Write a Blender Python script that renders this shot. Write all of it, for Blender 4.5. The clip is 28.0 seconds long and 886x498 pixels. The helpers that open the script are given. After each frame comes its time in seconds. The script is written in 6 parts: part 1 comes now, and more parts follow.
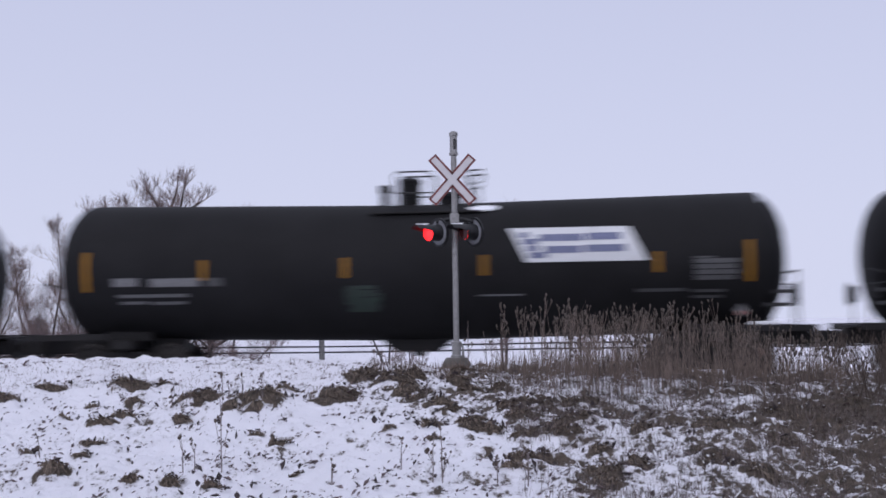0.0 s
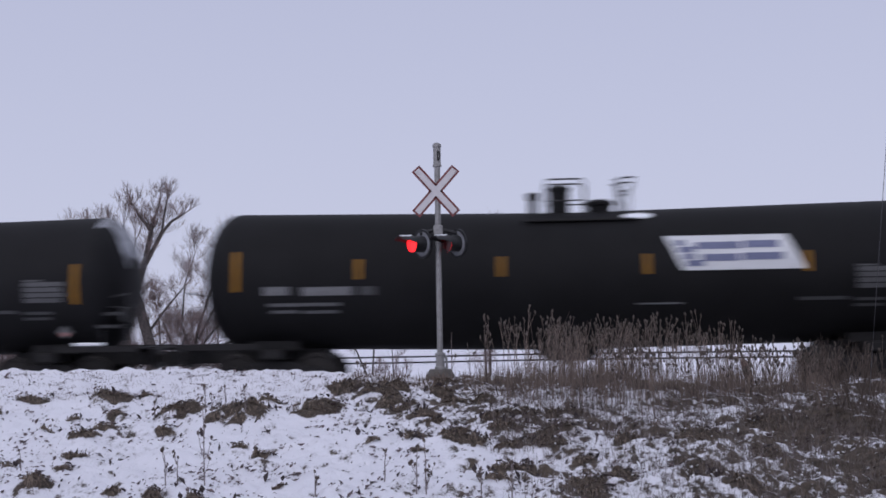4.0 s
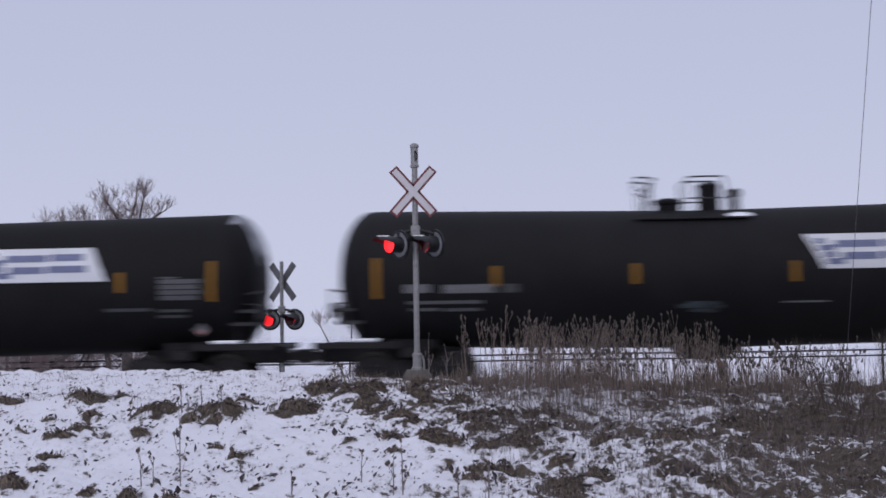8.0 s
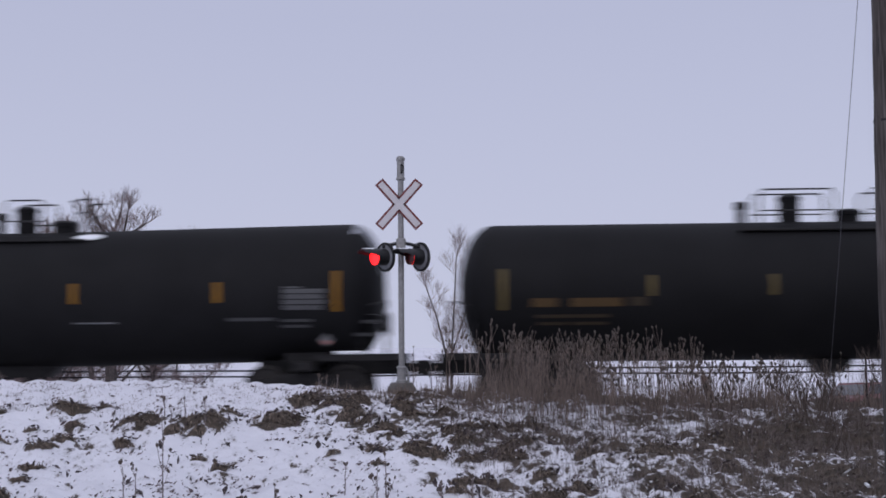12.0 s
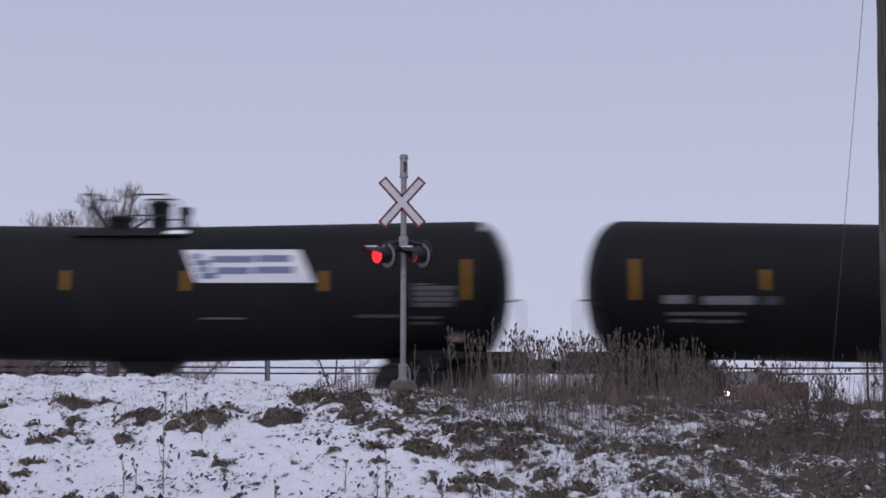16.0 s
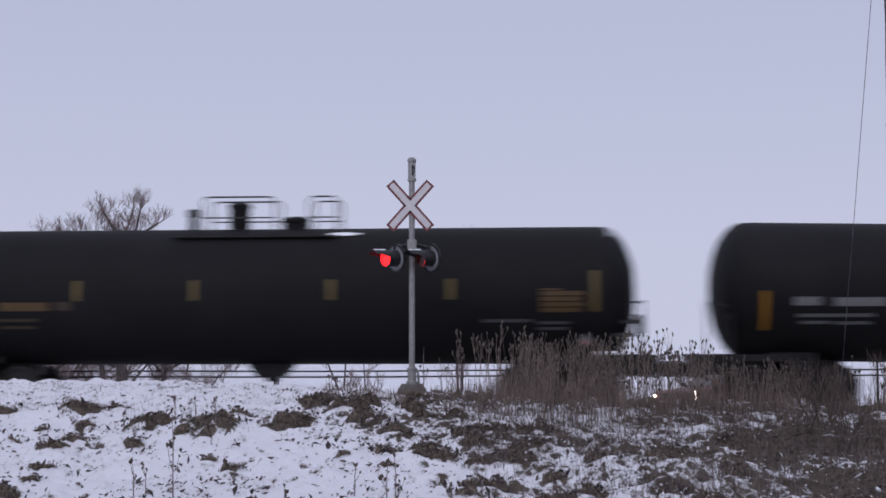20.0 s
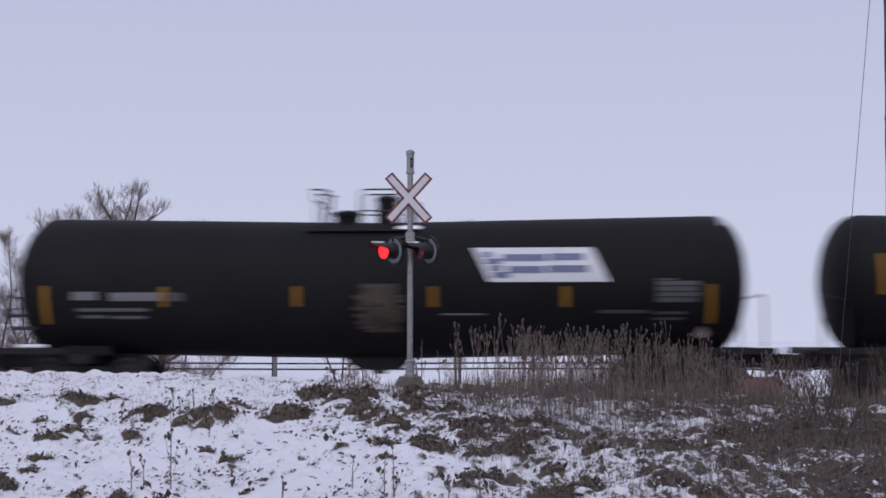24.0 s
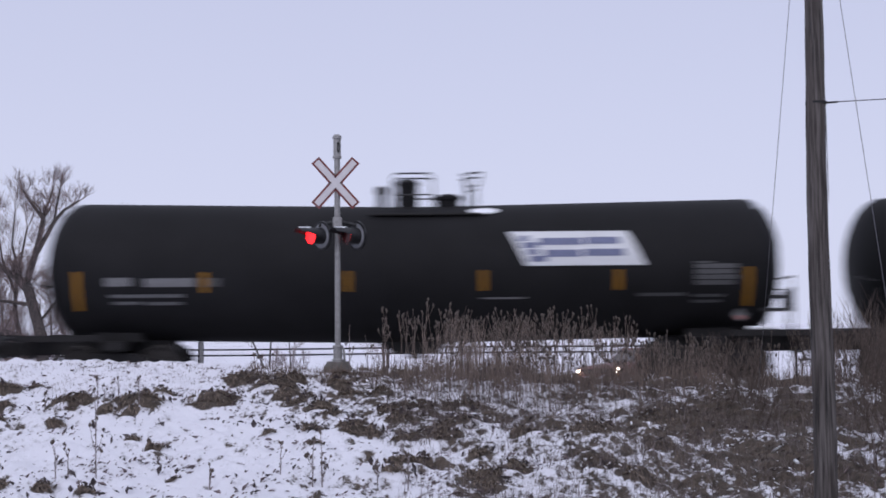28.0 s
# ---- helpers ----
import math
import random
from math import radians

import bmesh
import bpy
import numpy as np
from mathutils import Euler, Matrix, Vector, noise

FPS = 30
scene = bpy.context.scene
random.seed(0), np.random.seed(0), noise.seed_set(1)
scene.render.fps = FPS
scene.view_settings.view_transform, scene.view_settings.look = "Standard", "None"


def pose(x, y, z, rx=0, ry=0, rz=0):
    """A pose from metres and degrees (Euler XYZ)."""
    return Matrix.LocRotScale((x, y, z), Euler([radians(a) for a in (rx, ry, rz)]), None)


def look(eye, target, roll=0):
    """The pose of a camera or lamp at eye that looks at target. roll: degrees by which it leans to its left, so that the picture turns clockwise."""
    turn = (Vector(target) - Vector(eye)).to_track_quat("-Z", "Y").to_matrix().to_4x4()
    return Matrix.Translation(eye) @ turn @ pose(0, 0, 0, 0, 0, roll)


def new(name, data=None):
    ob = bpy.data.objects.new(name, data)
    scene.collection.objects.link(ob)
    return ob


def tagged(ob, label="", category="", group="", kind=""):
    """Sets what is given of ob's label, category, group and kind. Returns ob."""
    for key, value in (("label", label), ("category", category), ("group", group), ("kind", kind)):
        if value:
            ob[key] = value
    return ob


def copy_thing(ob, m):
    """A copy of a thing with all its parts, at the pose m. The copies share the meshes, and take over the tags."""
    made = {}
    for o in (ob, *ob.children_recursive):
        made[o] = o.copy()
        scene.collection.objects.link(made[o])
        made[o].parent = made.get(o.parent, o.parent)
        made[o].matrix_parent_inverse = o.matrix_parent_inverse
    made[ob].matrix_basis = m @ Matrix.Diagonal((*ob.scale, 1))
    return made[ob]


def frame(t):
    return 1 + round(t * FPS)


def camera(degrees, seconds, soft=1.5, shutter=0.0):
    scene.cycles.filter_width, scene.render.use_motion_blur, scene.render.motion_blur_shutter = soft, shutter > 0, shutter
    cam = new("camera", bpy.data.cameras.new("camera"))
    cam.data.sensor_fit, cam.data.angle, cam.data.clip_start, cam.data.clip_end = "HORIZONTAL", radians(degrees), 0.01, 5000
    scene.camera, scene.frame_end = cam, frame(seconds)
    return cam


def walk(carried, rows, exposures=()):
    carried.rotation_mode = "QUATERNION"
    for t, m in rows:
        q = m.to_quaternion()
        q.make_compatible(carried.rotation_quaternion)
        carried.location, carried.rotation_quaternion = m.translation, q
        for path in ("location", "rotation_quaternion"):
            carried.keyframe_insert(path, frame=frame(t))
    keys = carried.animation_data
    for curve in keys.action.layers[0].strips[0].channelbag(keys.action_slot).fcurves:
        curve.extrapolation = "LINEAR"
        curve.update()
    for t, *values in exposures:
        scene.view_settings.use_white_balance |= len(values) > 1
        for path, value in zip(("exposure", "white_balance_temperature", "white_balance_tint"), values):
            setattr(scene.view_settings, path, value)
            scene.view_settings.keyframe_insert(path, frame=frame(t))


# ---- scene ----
EYE = (0.0, 0.0, 1.30)
cam = camera(37.65, 28.0, soft=1.7, shutter=0.5)
# seconds, yaw to the left, pitch up, roll; a person holds the camera and turns on the spot
TURNS = [
    (0, 1.729, 3.249, 0.843), (0.5, 1.429, 3.341, 1.006), (1, 1.487, 3.304, 1.150), (1.5, 1.188, 3.450, 1.134),
    (2, 0.897, 3.617, 0.947), (2.5, 0.967, 3.705, 0.713), (4.5, 0.918, 3.770, 1.063), (5, 0.570, 3.878, 1.095),
    (5.5, 0.494, 3.882, 0.993), (6, 0.698, 3.965, 0.953), (6.5, 0.458, 4.099, 1.033), (7, 0.140, 4.062, 1.062),
    (7.5, 0.184, 3.808, 0.896), (8, 0.000, 3.750, 0.880), (8.5, -0.437, 3.858, 0.916), (9, -0.234, 3.867, 0.670),
    (9.5, -0.401, 4.058, 0.599), (10, -0.558, 4.204, 0.608), (10.5, -0.942, 4.598, 0.656), (11, -1.202, 4.656, 0.614),
    (11.5, -1.096, 4.532, 0.645), (12, -0.670, 4.316, 0.468), (12.5, -0.485, 4.445, 0.447), (14.5, -0.721, 4.313, 0.171),
    (15, -0.997, 4.212, 0.231), (15.5, -0.869, 4.084, 0.079), (16, -0.600, 4.246, -0.085), (16.5, -0.349, 4.449, -0.056),
    (17, -0.315, 4.627, -0.040), (17.5, -0.348, 4.642, 0.010), (18, -0.460, 4.636, 0.018), (18.5, -0.438, 4.340, 0.139),
    (19, -0.549, 4.203, 0.203), (19.5, -0.436, 4.311, 0.161), (20, -0.214, 4.383, 0.147), (20.5, -0.266, 4.308, 0.149),
    (21, -0.264, 4.268, 0.118), (21.5, -0.224, 4.176, 0.100), (23.5, -0.174, 4.093, -0.208), (24, -0.300, 4.056, 0.020),
    (24.5, -0.442, 4.599, -0.133), (25, -0.615, 4.591, 1.180), (25.5, -0.974, 4.537, 0.402), (26, -0.773, 4.244, 0.093),
    (26.5, -0.743, 4.077, 0.082), (27, -2.020, 3.325, 0.100), (27.5, -2.754, 3.370, 0.442), (28, -3.472, 3.368, 0.479),
]
walk(cam, [(t, pose(*EYE, 90 + p, r, y)) for t, y, p, r in TURNS],
     exposures=[(0, 0.12), (0.5, -0.06), (1, 0.12), (2, 0.0), (5, -0.09), (8, -0.08), (11, -0.2), (12, -0.15), (17, -0.17), (20, -0.12), (24, -0.04), (25, -0.13), (26, -0.05), (26.7, 0.0), (27.3, 0.12), (28, 0.14)])

# ---- light: an overcast winter sky ----
world = bpy.data.worlds.new("overcast_sky")
scene.world = world
world.use_nodes = True
wn, wl = world.node_tree.nodes, world.node_tree.links
wn.clear()
w_out, w_bg = wn.new("ShaderNodeOutputWorld"), wn.new("ShaderNodeBackground")
w_sky, w_mix, w_cloud = wn.new("ShaderNodeTexSky"), wn.new("ShaderNodeMix"), wn.new("ShaderNodeValToRGB")
w_tc, w_sep = wn.new("ShaderNodeTexCoord"), wn.new("ShaderNodeSeparateXYZ")
w_sky.sky_type, w_sky.sun_disc = "NISHITA", False
w_sky.sun_elevation, w_sky.sun_rotation = radians(38), radians(200)
w_sky.air_density, w_sky.dust_density = 1.0, 3.0
w_gain = wn.new("ShaderNodeVectorMath")
w_gain.operation = "SCALE"
w_gain.inputs["Scale"].default_value = 0.10
wl.new(w_sky.outputs["Color"], w_gain.inputs[0])
w_mix.data_type = "RGBA"
w_mix.inputs["Factor"].default_value = 0.94  # cloud cover
wl.new(w_tc.outputs["Generated"], w_sep.inputs[0])
wl.new(w_sep.outputs["Z"], w_cloud.inputs["Fac"])
w_cloud.color_ramp.elements[0].position, w_cloud.color_ramp.elements[0].color = 0.0, (0.63, 0.655, 0.845, 1)
w_cloud.color_ramp.elements[1].position, w_cloud.color_ramp.elements[1].color = 1.0, (0.66, 0.685, 0.85, 1)
w_mid = w_cloud.color_ramp.elements.new(0.25)
w_mid.color = (0.537, 0.563, 0.757, 1)
wl.new(w_gain.outputs["Vector"], w_mix.inputs["A"])
wl.new(w_cloud.outputs["Color"], w_mix.inputs["B"])
wl.new(w_mix.outputs["Result"], w_bg.inputs["Color"])
w_bg.inputs["Strength"].default_value = 1.0
wl.new(w_bg.outputs["Background"], w_out.inputs["Surface"])
sun_data = bpy.data.lights.new("sun", "SUN")
sun_data.energy, sun_data.angle, sun_data.color = 0.65, radians(40), (0.97, 0.955, 1.05)
sun = new("sun", sun_data)
sun.matrix_world = look((-10, -25, 40), (0, 20, 0))


# ---- materials ----
def material(name, color, rough=0.6, metal=0.0, vary=0.25, scale=8.0, bump=0.0, bump_scale=60.0, color2=None, coat=0.0, spec=0.5,
             emit=None, emit_strength=0.0, random_value=0.0, stain=None, stain_scale=1.5, stain_amount=0.0):
    """Procedural paint, wood, stone or metal with grain at one scale and stains at another."""
    m = bpy.data.materials.new(name)
    m.use_nodes = True
    n, l = m.node_tree.nodes, m.node_tree.links
    b = n["Principled BSDF"]
    tc = n.new("ShaderNodeTexCoord")
    noi = n.new("ShaderNodeTexNoise")
    noi.inputs["Scale"].default_value, noi.inputs["Detail"].default_value = scale, 6
    l.new(tc.outputs["Object"], noi.inputs["Vector"])
    ramp = n.new("ShaderNodeValToRGB")
    c2 = color2 or tuple(c * (1 - vary) for c in color)
    c1 = color if color2 else tuple(min(1, c * (1 + vary)) for c in color)
    ramp.color_ramp.elements[0].position, ramp.color_ramp.elements[1].position = 0.32, 0.68
    ramp.color_ramp.elements[0].color, ramp.color_ramp.elements[1].color = (*c2, 1), (*c1, 1)
    l.new(noi.outputs["Fac"], ramp.inputs["Fac"])
    col = ramp.outputs["Color"]
    if stain_amount:
        n2 = n.new("ShaderNodeTexNoise")
        n2.inputs["Scale"].default_value, n2.inputs["Detail"].default_value = stain_scale, 8
        l.new(tc.outputs["Object"], n2.inputs["Vector"])
        r2 = n.new("ShaderNodeValToRGB")
        r2.color_ramp.elements[0].position, r2.color_ramp.elements[1].position = 0.45, 0.72
        r2.color_ramp.elements[1].color = (stain_amount,) * 3 + (1,)
        l.new(n2.outputs["Fac"], r2.inputs["Fac"])
        mx = n.new("ShaderNodeMix")
        mx.data_type = "RGBA"
        mx.inputs["B"].default_value = (*stain, 1)
        l.new(r2.outputs["Color"], mx.inputs["Factor"])
        l.new(col, mx.inputs["A"])
        col = mx.outputs["Result"]
    if random_value:
        oi = n.new("ShaderNodeObjectInfo")
        mr = n.new("ShaderNodeMapRange")
        mr.inputs["To Min"].default_value, mr.inputs["To Max"].default_value = 1 - random_value, 1 + random_value
        hs = n.new("ShaderNodeHueSaturation")
        l.new(oi.outputs["Random"], mr.inputs["Value"])
        l.new(mr.outputs["Result"], hs.inputs["Value"])
        l.new(col, hs.inputs["Color"])
        col = hs.outputs["Color"]
    l.new(col, b.inputs["Base Color"])
    b.inputs["Roughness"].default_value, b.inputs["Metallic"].default_value = rough, metal
    b.inputs["Coat Weight"].default_value, b.inputs["Specular IOR Level"].default_value = coat, spec
    if bump:
        n3 = n.new("ShaderNodeTexNoise")
        n3.inputs["Scale"].default_value, n3.inputs["Detail"].default_value = bump_scale, 4
        l.new(tc.outputs["Object"], n3.inputs["Vector"])
        bp = n.new("ShaderNodeBump")
        bp.inputs["Strength"].default_value, bp.inputs["Distance"].default_value = bump, 0.01
        l.new(n3.outputs["Fac"], bp.inputs["Height"])
        l.new(bp.outputs["Normal"], b.inputs["Normal"])
    if emit:
        b.inputs["Emission Color"].default_value, b.inputs["Emission Strength"].default_value = (*emit, 1), emit_strength
    return m


TANK = material("tank_black_paint", (0.0078, 0.0076, 0.0085), 0.7, spec=0.2, vary=0.18, scale=1.2, stain=(0.0135, 0.0130, 0.0138), stain_scale=0.7, stain_amount=0.35, bump=0.08, bump_scale=3, random_value=0.25)
IRON = material("grimy_iron", (0.0125, 0.0115, 0.012), 0.65, spec=0.3, vary=0.4, scale=9, stain=(0.016, 0.013, 0.012), stain_scale=4, stain_amount=0.5, bump=0.3)
RAILING = material("railing_paint", (0.02, 0.02, 0.022), 0.5, vary=0.3)
YELLOW = material("reflective_yellow", (0.275, 0.128, 0.008), 0.55, spec=0.25, vary=0.18, scale=14, stain=(0.17, 0.085, 0.012), stain_scale=5, stain_amount=0.4)
DULL_YELLOW = material("faded_yellow", (0.12, 0.083, 0.016), 0.6, vary=0.25, scale=14, stain=(0.08, 0.056, 0.015), stain_scale=5, stain_amount=0.5)
LETTER = material("white_lettering", (0.16, 0.16, 0.165), 0.6, vary=0.25, scale=20, stain=(0.1, 0.1, 0.1), stain_scale=6, stain_amount=0.6)
FAINT = material("faint_lettering", (0.055, 0.056, 0.058), 0.6, vary=0.3, scale=20)
GOLD = material("yellow_lettering", (0.072, 0.038, 0.007), 0.6, vary=0.25, scale=20)
SIGN_WHITE = material("white_panel", (0.66, 0.67, 0.69), 0.45, vary=0.05, scale=3, stain=(0.5, 0.5, 0.48), stain_scale=2, stain_amount=0.4)
SIGN_BLUE = material("blue_print", (0.13, 0.145, 0.25), 0.5, vary=0.15)
HAZARD = material("hazard_red", (0.34, 0.17, 0.16), 0.6, vary=0.2)
MID_LETTER = material("worn_white_lettering", (0.105, 0.105, 0.108), 0.6, vary=0.3, scale=20)
TABLE_LETTER = material("small_white_lettering", (0.075, 0.075, 0.078), 0.6, vary=0.35, scale=26)
FAINT_GOLD = material("dirty_yellow_lettering", (0.032, 0.020, 0.007), 0.6, vary=0.3, scale=20)
GRAFFITI_BROWN = material("graffiti_brown", (0.055, 0.038, 0.022), 0.6, vary=0.5, scale=2.5, stain=(0.014, 0.013, 0.013), stain_scale=4, stain_amount=0.9)
GRAFFITI_TEAL = material("graffiti_teal", (0.042, 0.054, 0.062), 0.6, vary=0.5, scale=2.5, stain=(0.016, 0.018, 0.02), stain_scale=4, stain_amount=0.9)
GRAFFITI_BLUE = material("graffiti_pale_blue", (0.13, 0.16, 0.20), 0.6, vary=0.5, scale=2.5, stain=(0.03, 0.036, 0.048), stain_scale=5, stain_amount=0.8)
GRAFFITI_GREEN = material("graffiti_green", (0.013, 0.028, 0.020), 0.6, vary=0.5, scale=2.5, stain=(0.015, 0.016, 0.017), stain_scale=5, stain_amount=0.9)
FROST = material("frosted_snow_crust", (0.34, 0.35, 0.38), 0.9, vary=0.4, scale=4, stain=(0.02, 0.02, 0.022), stain_scale=1.8, stain_amount=0.95, bump=0.4)
GRAFFITI_WHITE = material("graffiti_white", (0.19, 0.18, 0.20), 0.6, vary=0.4, scale=3, stain=(0.05, 0.05, 0.05), stain_scale=6, stain_amount=0.8)
SNOW = material("snow", (0.86, 0.87, 0.9), 0.8, vary=0.06, scale=5, bump=0.5, bump_scale=25)
STEEL = material("worn_rail_steel", (0.16, 0.14, 0.13), 0.4, metal=0.8, vary=0.3, scale=12)
WHEEL = material("wheel_steel", (0.022, 0.019, 0.018), 0.65, metal=0.3, vary=0.3, scale=10)
ALUMINIUM = material("weathered_aluminium", (0.285, 0.28, 0.277), 0.55, metal=0.3, vary=0.18, scale=14, stain=(0.22, 0.21, 0.2), stain_scale=3, stain_amount=0.5)
CROSS_WHITE = material("white_sheeting", (0.60, 0.575, 0.585), 0.45, vary=0.05, scale=6, stain=(0.6, 0.56, 0.54), stain_scale=3, stain_amount=0.4)
CROSS_RED = material("red_sheeting", (0.15, 0.03, 0.03), 0.5, vary=0.2, scale=8)
BACK_GREY = material("bare_sign_back", (0.14, 0.14, 0.146), 0.55, metal=0.3, vary=0.2, scale=8)
LAMP_BLACK = material("lamp_black", (0.012, 0.012, 0.013), 0.5, vary=0.3, spec=0.3, stain=(0.12, 0.12, 0.13), stain_scale=7, stain_amount=0.2)
FROSTED = material("frosted_background_disc", (0.19, 0.195, 0.21), 0.75, vary=0.25, scale=9)
LENS_LIT = material("lit_red_lens", (0.6, 0.02, 0.02), 0.3, emit=(1.0, 0.012, 0.016), emit_strength=2.6)
LENS_DARK = material("dark_red_lens", (0.05, 0.008, 0.008), 0.25, vary=0.2)
CONCRETE = material("dirty_concrete", (0.15, 0.14, 0.13), 0.9, vary=0.25, scale=8, stain=(0.06, 0.055, 0.05), stain_scale=3, stain_amount=0.6, bump=0.4, bump_scale=30)
WIRE = material("steel_wire", (0.16, 0.16, 0.18), 0.5, metal=0.4, vary=0.2)
FENCE = material("dark_fence_pipe", (0.012, 0.011, 0.012), 0.8, vary=0.3, spec=0.1)
BARK = material("tree_bark", (0.07, 0.058, 0.055), 0.9, vary=0.4, scale=12, bump=0.5, bump_scale=30)
TWIG = material("bare_twigs", (0.19, 0.142, 0.138), 0.9, vary=0.3, scale=3)
REED = material("dry_reed_stem", (0.172, 0.133, 0.112), 0.9, vary=0.4, scale=5)
REED_HEAD = material("dry_seed_head", (0.086, 0.070, 0.060), 0.95, vary=0.4, scale=6, bump=0.6, bump_scale=80)
GRASS = material("dry_grass", (0.150, 0.114, 0.092), 0.95, vary=0.5, scale=9)
MATTED = material("matted_grass", (0.172, 0.134, 0.106), 0.95, vary=0.5, scale=22)
LEAF = material("dead_leaf", (0.26, 0.20, 0.20), 0.95, color2=(0.075, 0.056, 0.055), scale=11)
DARK_LEAF = material("withered_dark_leaf", (0.075, 0.058, 0.06), 0.95, color2=(0.03, 0.023, 0.025), scale=9)
STALK = material("pale_dead_stalk", (0.20, 0.168, 0.165), 0.95, vary=0.35, scale=8)
WEED = material("dead_weed", (0.085, 0.065, 0.055), 0.95, vary=0.35, scale=6)
TIE = material("creosote_tie", (0.05, 0.04, 0.034), 0.9, vary=0.35, scale=8, random_value=0.3)
TRUCK_RED = material("dull_red_paint", (0.17, 0.035, 0.036), 0.45, vary=0.15, scale=3, stain=(0.13, 0.06, 0.055), stain_scale=3, stain_amount=0.5, coat=0.3)
GLASS_DARK = material("dark_window_glass", (0.03, 0.032, 0.036), 0.1, vary=0.1)
# grey windscreen glass, lighter than the side windows
SCREEN_GREY = material("grey_windscreen", (0.12, 0.12, 0.13), 0.25, vary=0.2)
RUBBER = material("tyre_rubber", (0.02, 0.02, 0.02), 0.85, vary=0.2)
CHROME = material("dull_chrome", (0.35, 0.35, 0.36), 0.35, metal=0.9, vary=0.15)
HEADLIGHT = material("lit_headlight", (0.9, 0.85, 0.75), 0.3, emit=(1.0, 0.82, 0.66), emit_strength=34.0)
AMBER = material("amber_marker", (0.5, 0.14, 0.03), 0.4, vary=0.1, emit=(1.0, 0.25, 0.05), emit_strength=0.6)


def ground_material():
    """Snow with dry grass and soil showing through where the bare attribute says so."""
    m = bpy.data.materials.new("snowy_field")
    m.use_nodes = True
    n, l = m.node_tree.nodes, m.node_tree.links
    b = n["Principled BSDF"]
    tc = n.new("ShaderNodeTexCoord")
    at = n.new("ShaderNodeAttribute")
    at.attribute_name = "bare"
    fine = n.new("ShaderNodeTexNoise")
    fine.inputs["Scale"].default_value, fine.inputs["Detail"].default_value, fine.inputs["Roughness"].default_value = 9.0, 8, 0.68
    mp = n.new("ShaderNodeMapping")
    mp.inputs["Scale"].default_value = (1.0, 0.55, 1.0)
    l.new(tc.outputs["Object"], mp.inputs["Vector"])
    l.new(mp.outputs["Vector"], fine.inputs["Vector"])
    steep = n.new("ShaderNodeMath")
    steep.operation = "MULTIPLY_ADD"
    steep.inputs[1].default_value, steep.inputs[2].default_value = 1.9, -0.45
    l.new(fine.outputs["Fac"], steep.inputs[0])
    add = n.new("ShaderNodeMath")
    add.operation = "ADD"
    l.new(at.outputs["Fac"], add.inputs[0])
    l.new(steep.outputs[0], add.inputs[1])
    cut = n.new("ShaderNodeValToRGB")
    cut.color_ramp.elements[0].position, cut.color_ramp.elements[1].position = 0.70, 0.97
    thin = cut.color_ramp.elements.new(0.86)
    thin.color = (0.26, 0.26, 0.26, 1)
    sub = n.new("ShaderNodeMath")
    sub.operation = "MULTIPLY"
    sub.inputs[1].default_value = 0.9
    l.new(add.outputs[0], sub.inputs[0])
    l.new(sub.outputs[0], cut.inputs["Fac"])
    brown = n.new("ShaderNodeTexNoise")
    brown.inputs["Scale"].default_value, brown.inputs["Detail"].default_value, brown.inputs["Roughness"].default_value = 9.0, 9, 0.8
    l.new(tc.outputs["Object"], brown.inputs["Vector"])
    # grass and soil tones; the dark end also paints in shade of crevices
    br = n.new("ShaderNodeValToRGB")
    br.color_ramp.elements[0].color, br.color_ramp.elements[1].color = (0.030, 0.0235, 0.019, 1), (0.140, 0.108, 0.083, 1)
    br.color_ramp.elements[0].position, br.color_ramp.elements[1].position = 0.38, 0.66
    l.new(brown.outputs["Fac"], br.inputs["Fac"])
    big = n.new("ShaderNodeTexNoise")
    big.inputs["Scale"].default_value, big.inputs["Detail"].default_value = 1.6, 5
    l.new(tc.outputs["Object"], big.inputs["Vector"])
    wr = n.new("ShaderNodeValToRGB")
    wr.color_ramp.elements[0].color, wr.color_ramp.elements[1].color = (0.77, 0.77, 0.83, 1), (0.89, 0.885, 0.94, 1)
    l.new(big.outputs["Fac"], wr.inputs["Fac"])
    mx = n.new("ShaderNodeMix")
    mx.data_type = "RGBA"
    l.new(cut.outputs["Color"], mx.inputs["Factor"])
    l.new(wr.outputs["Color"], mx.inputs["A"])
    l.new(br.outputs["Color"], mx.inputs["B"])
    l.new(mx.outputs["Result"], b.inputs["Base Color"])
    b.inputs["Roughness"].default_value = 0.9
    bp = n.new("ShaderNodeBump")
    bp.inputs["Strength"].default_value, bp.inputs["Distance"].default_value = 1.0, 0.06
    l.new(fine.outputs["Fac"], bp.inputs["Height"])
    l.new(bp.outputs["Normal"], b.inputs["Normal"])
    return m


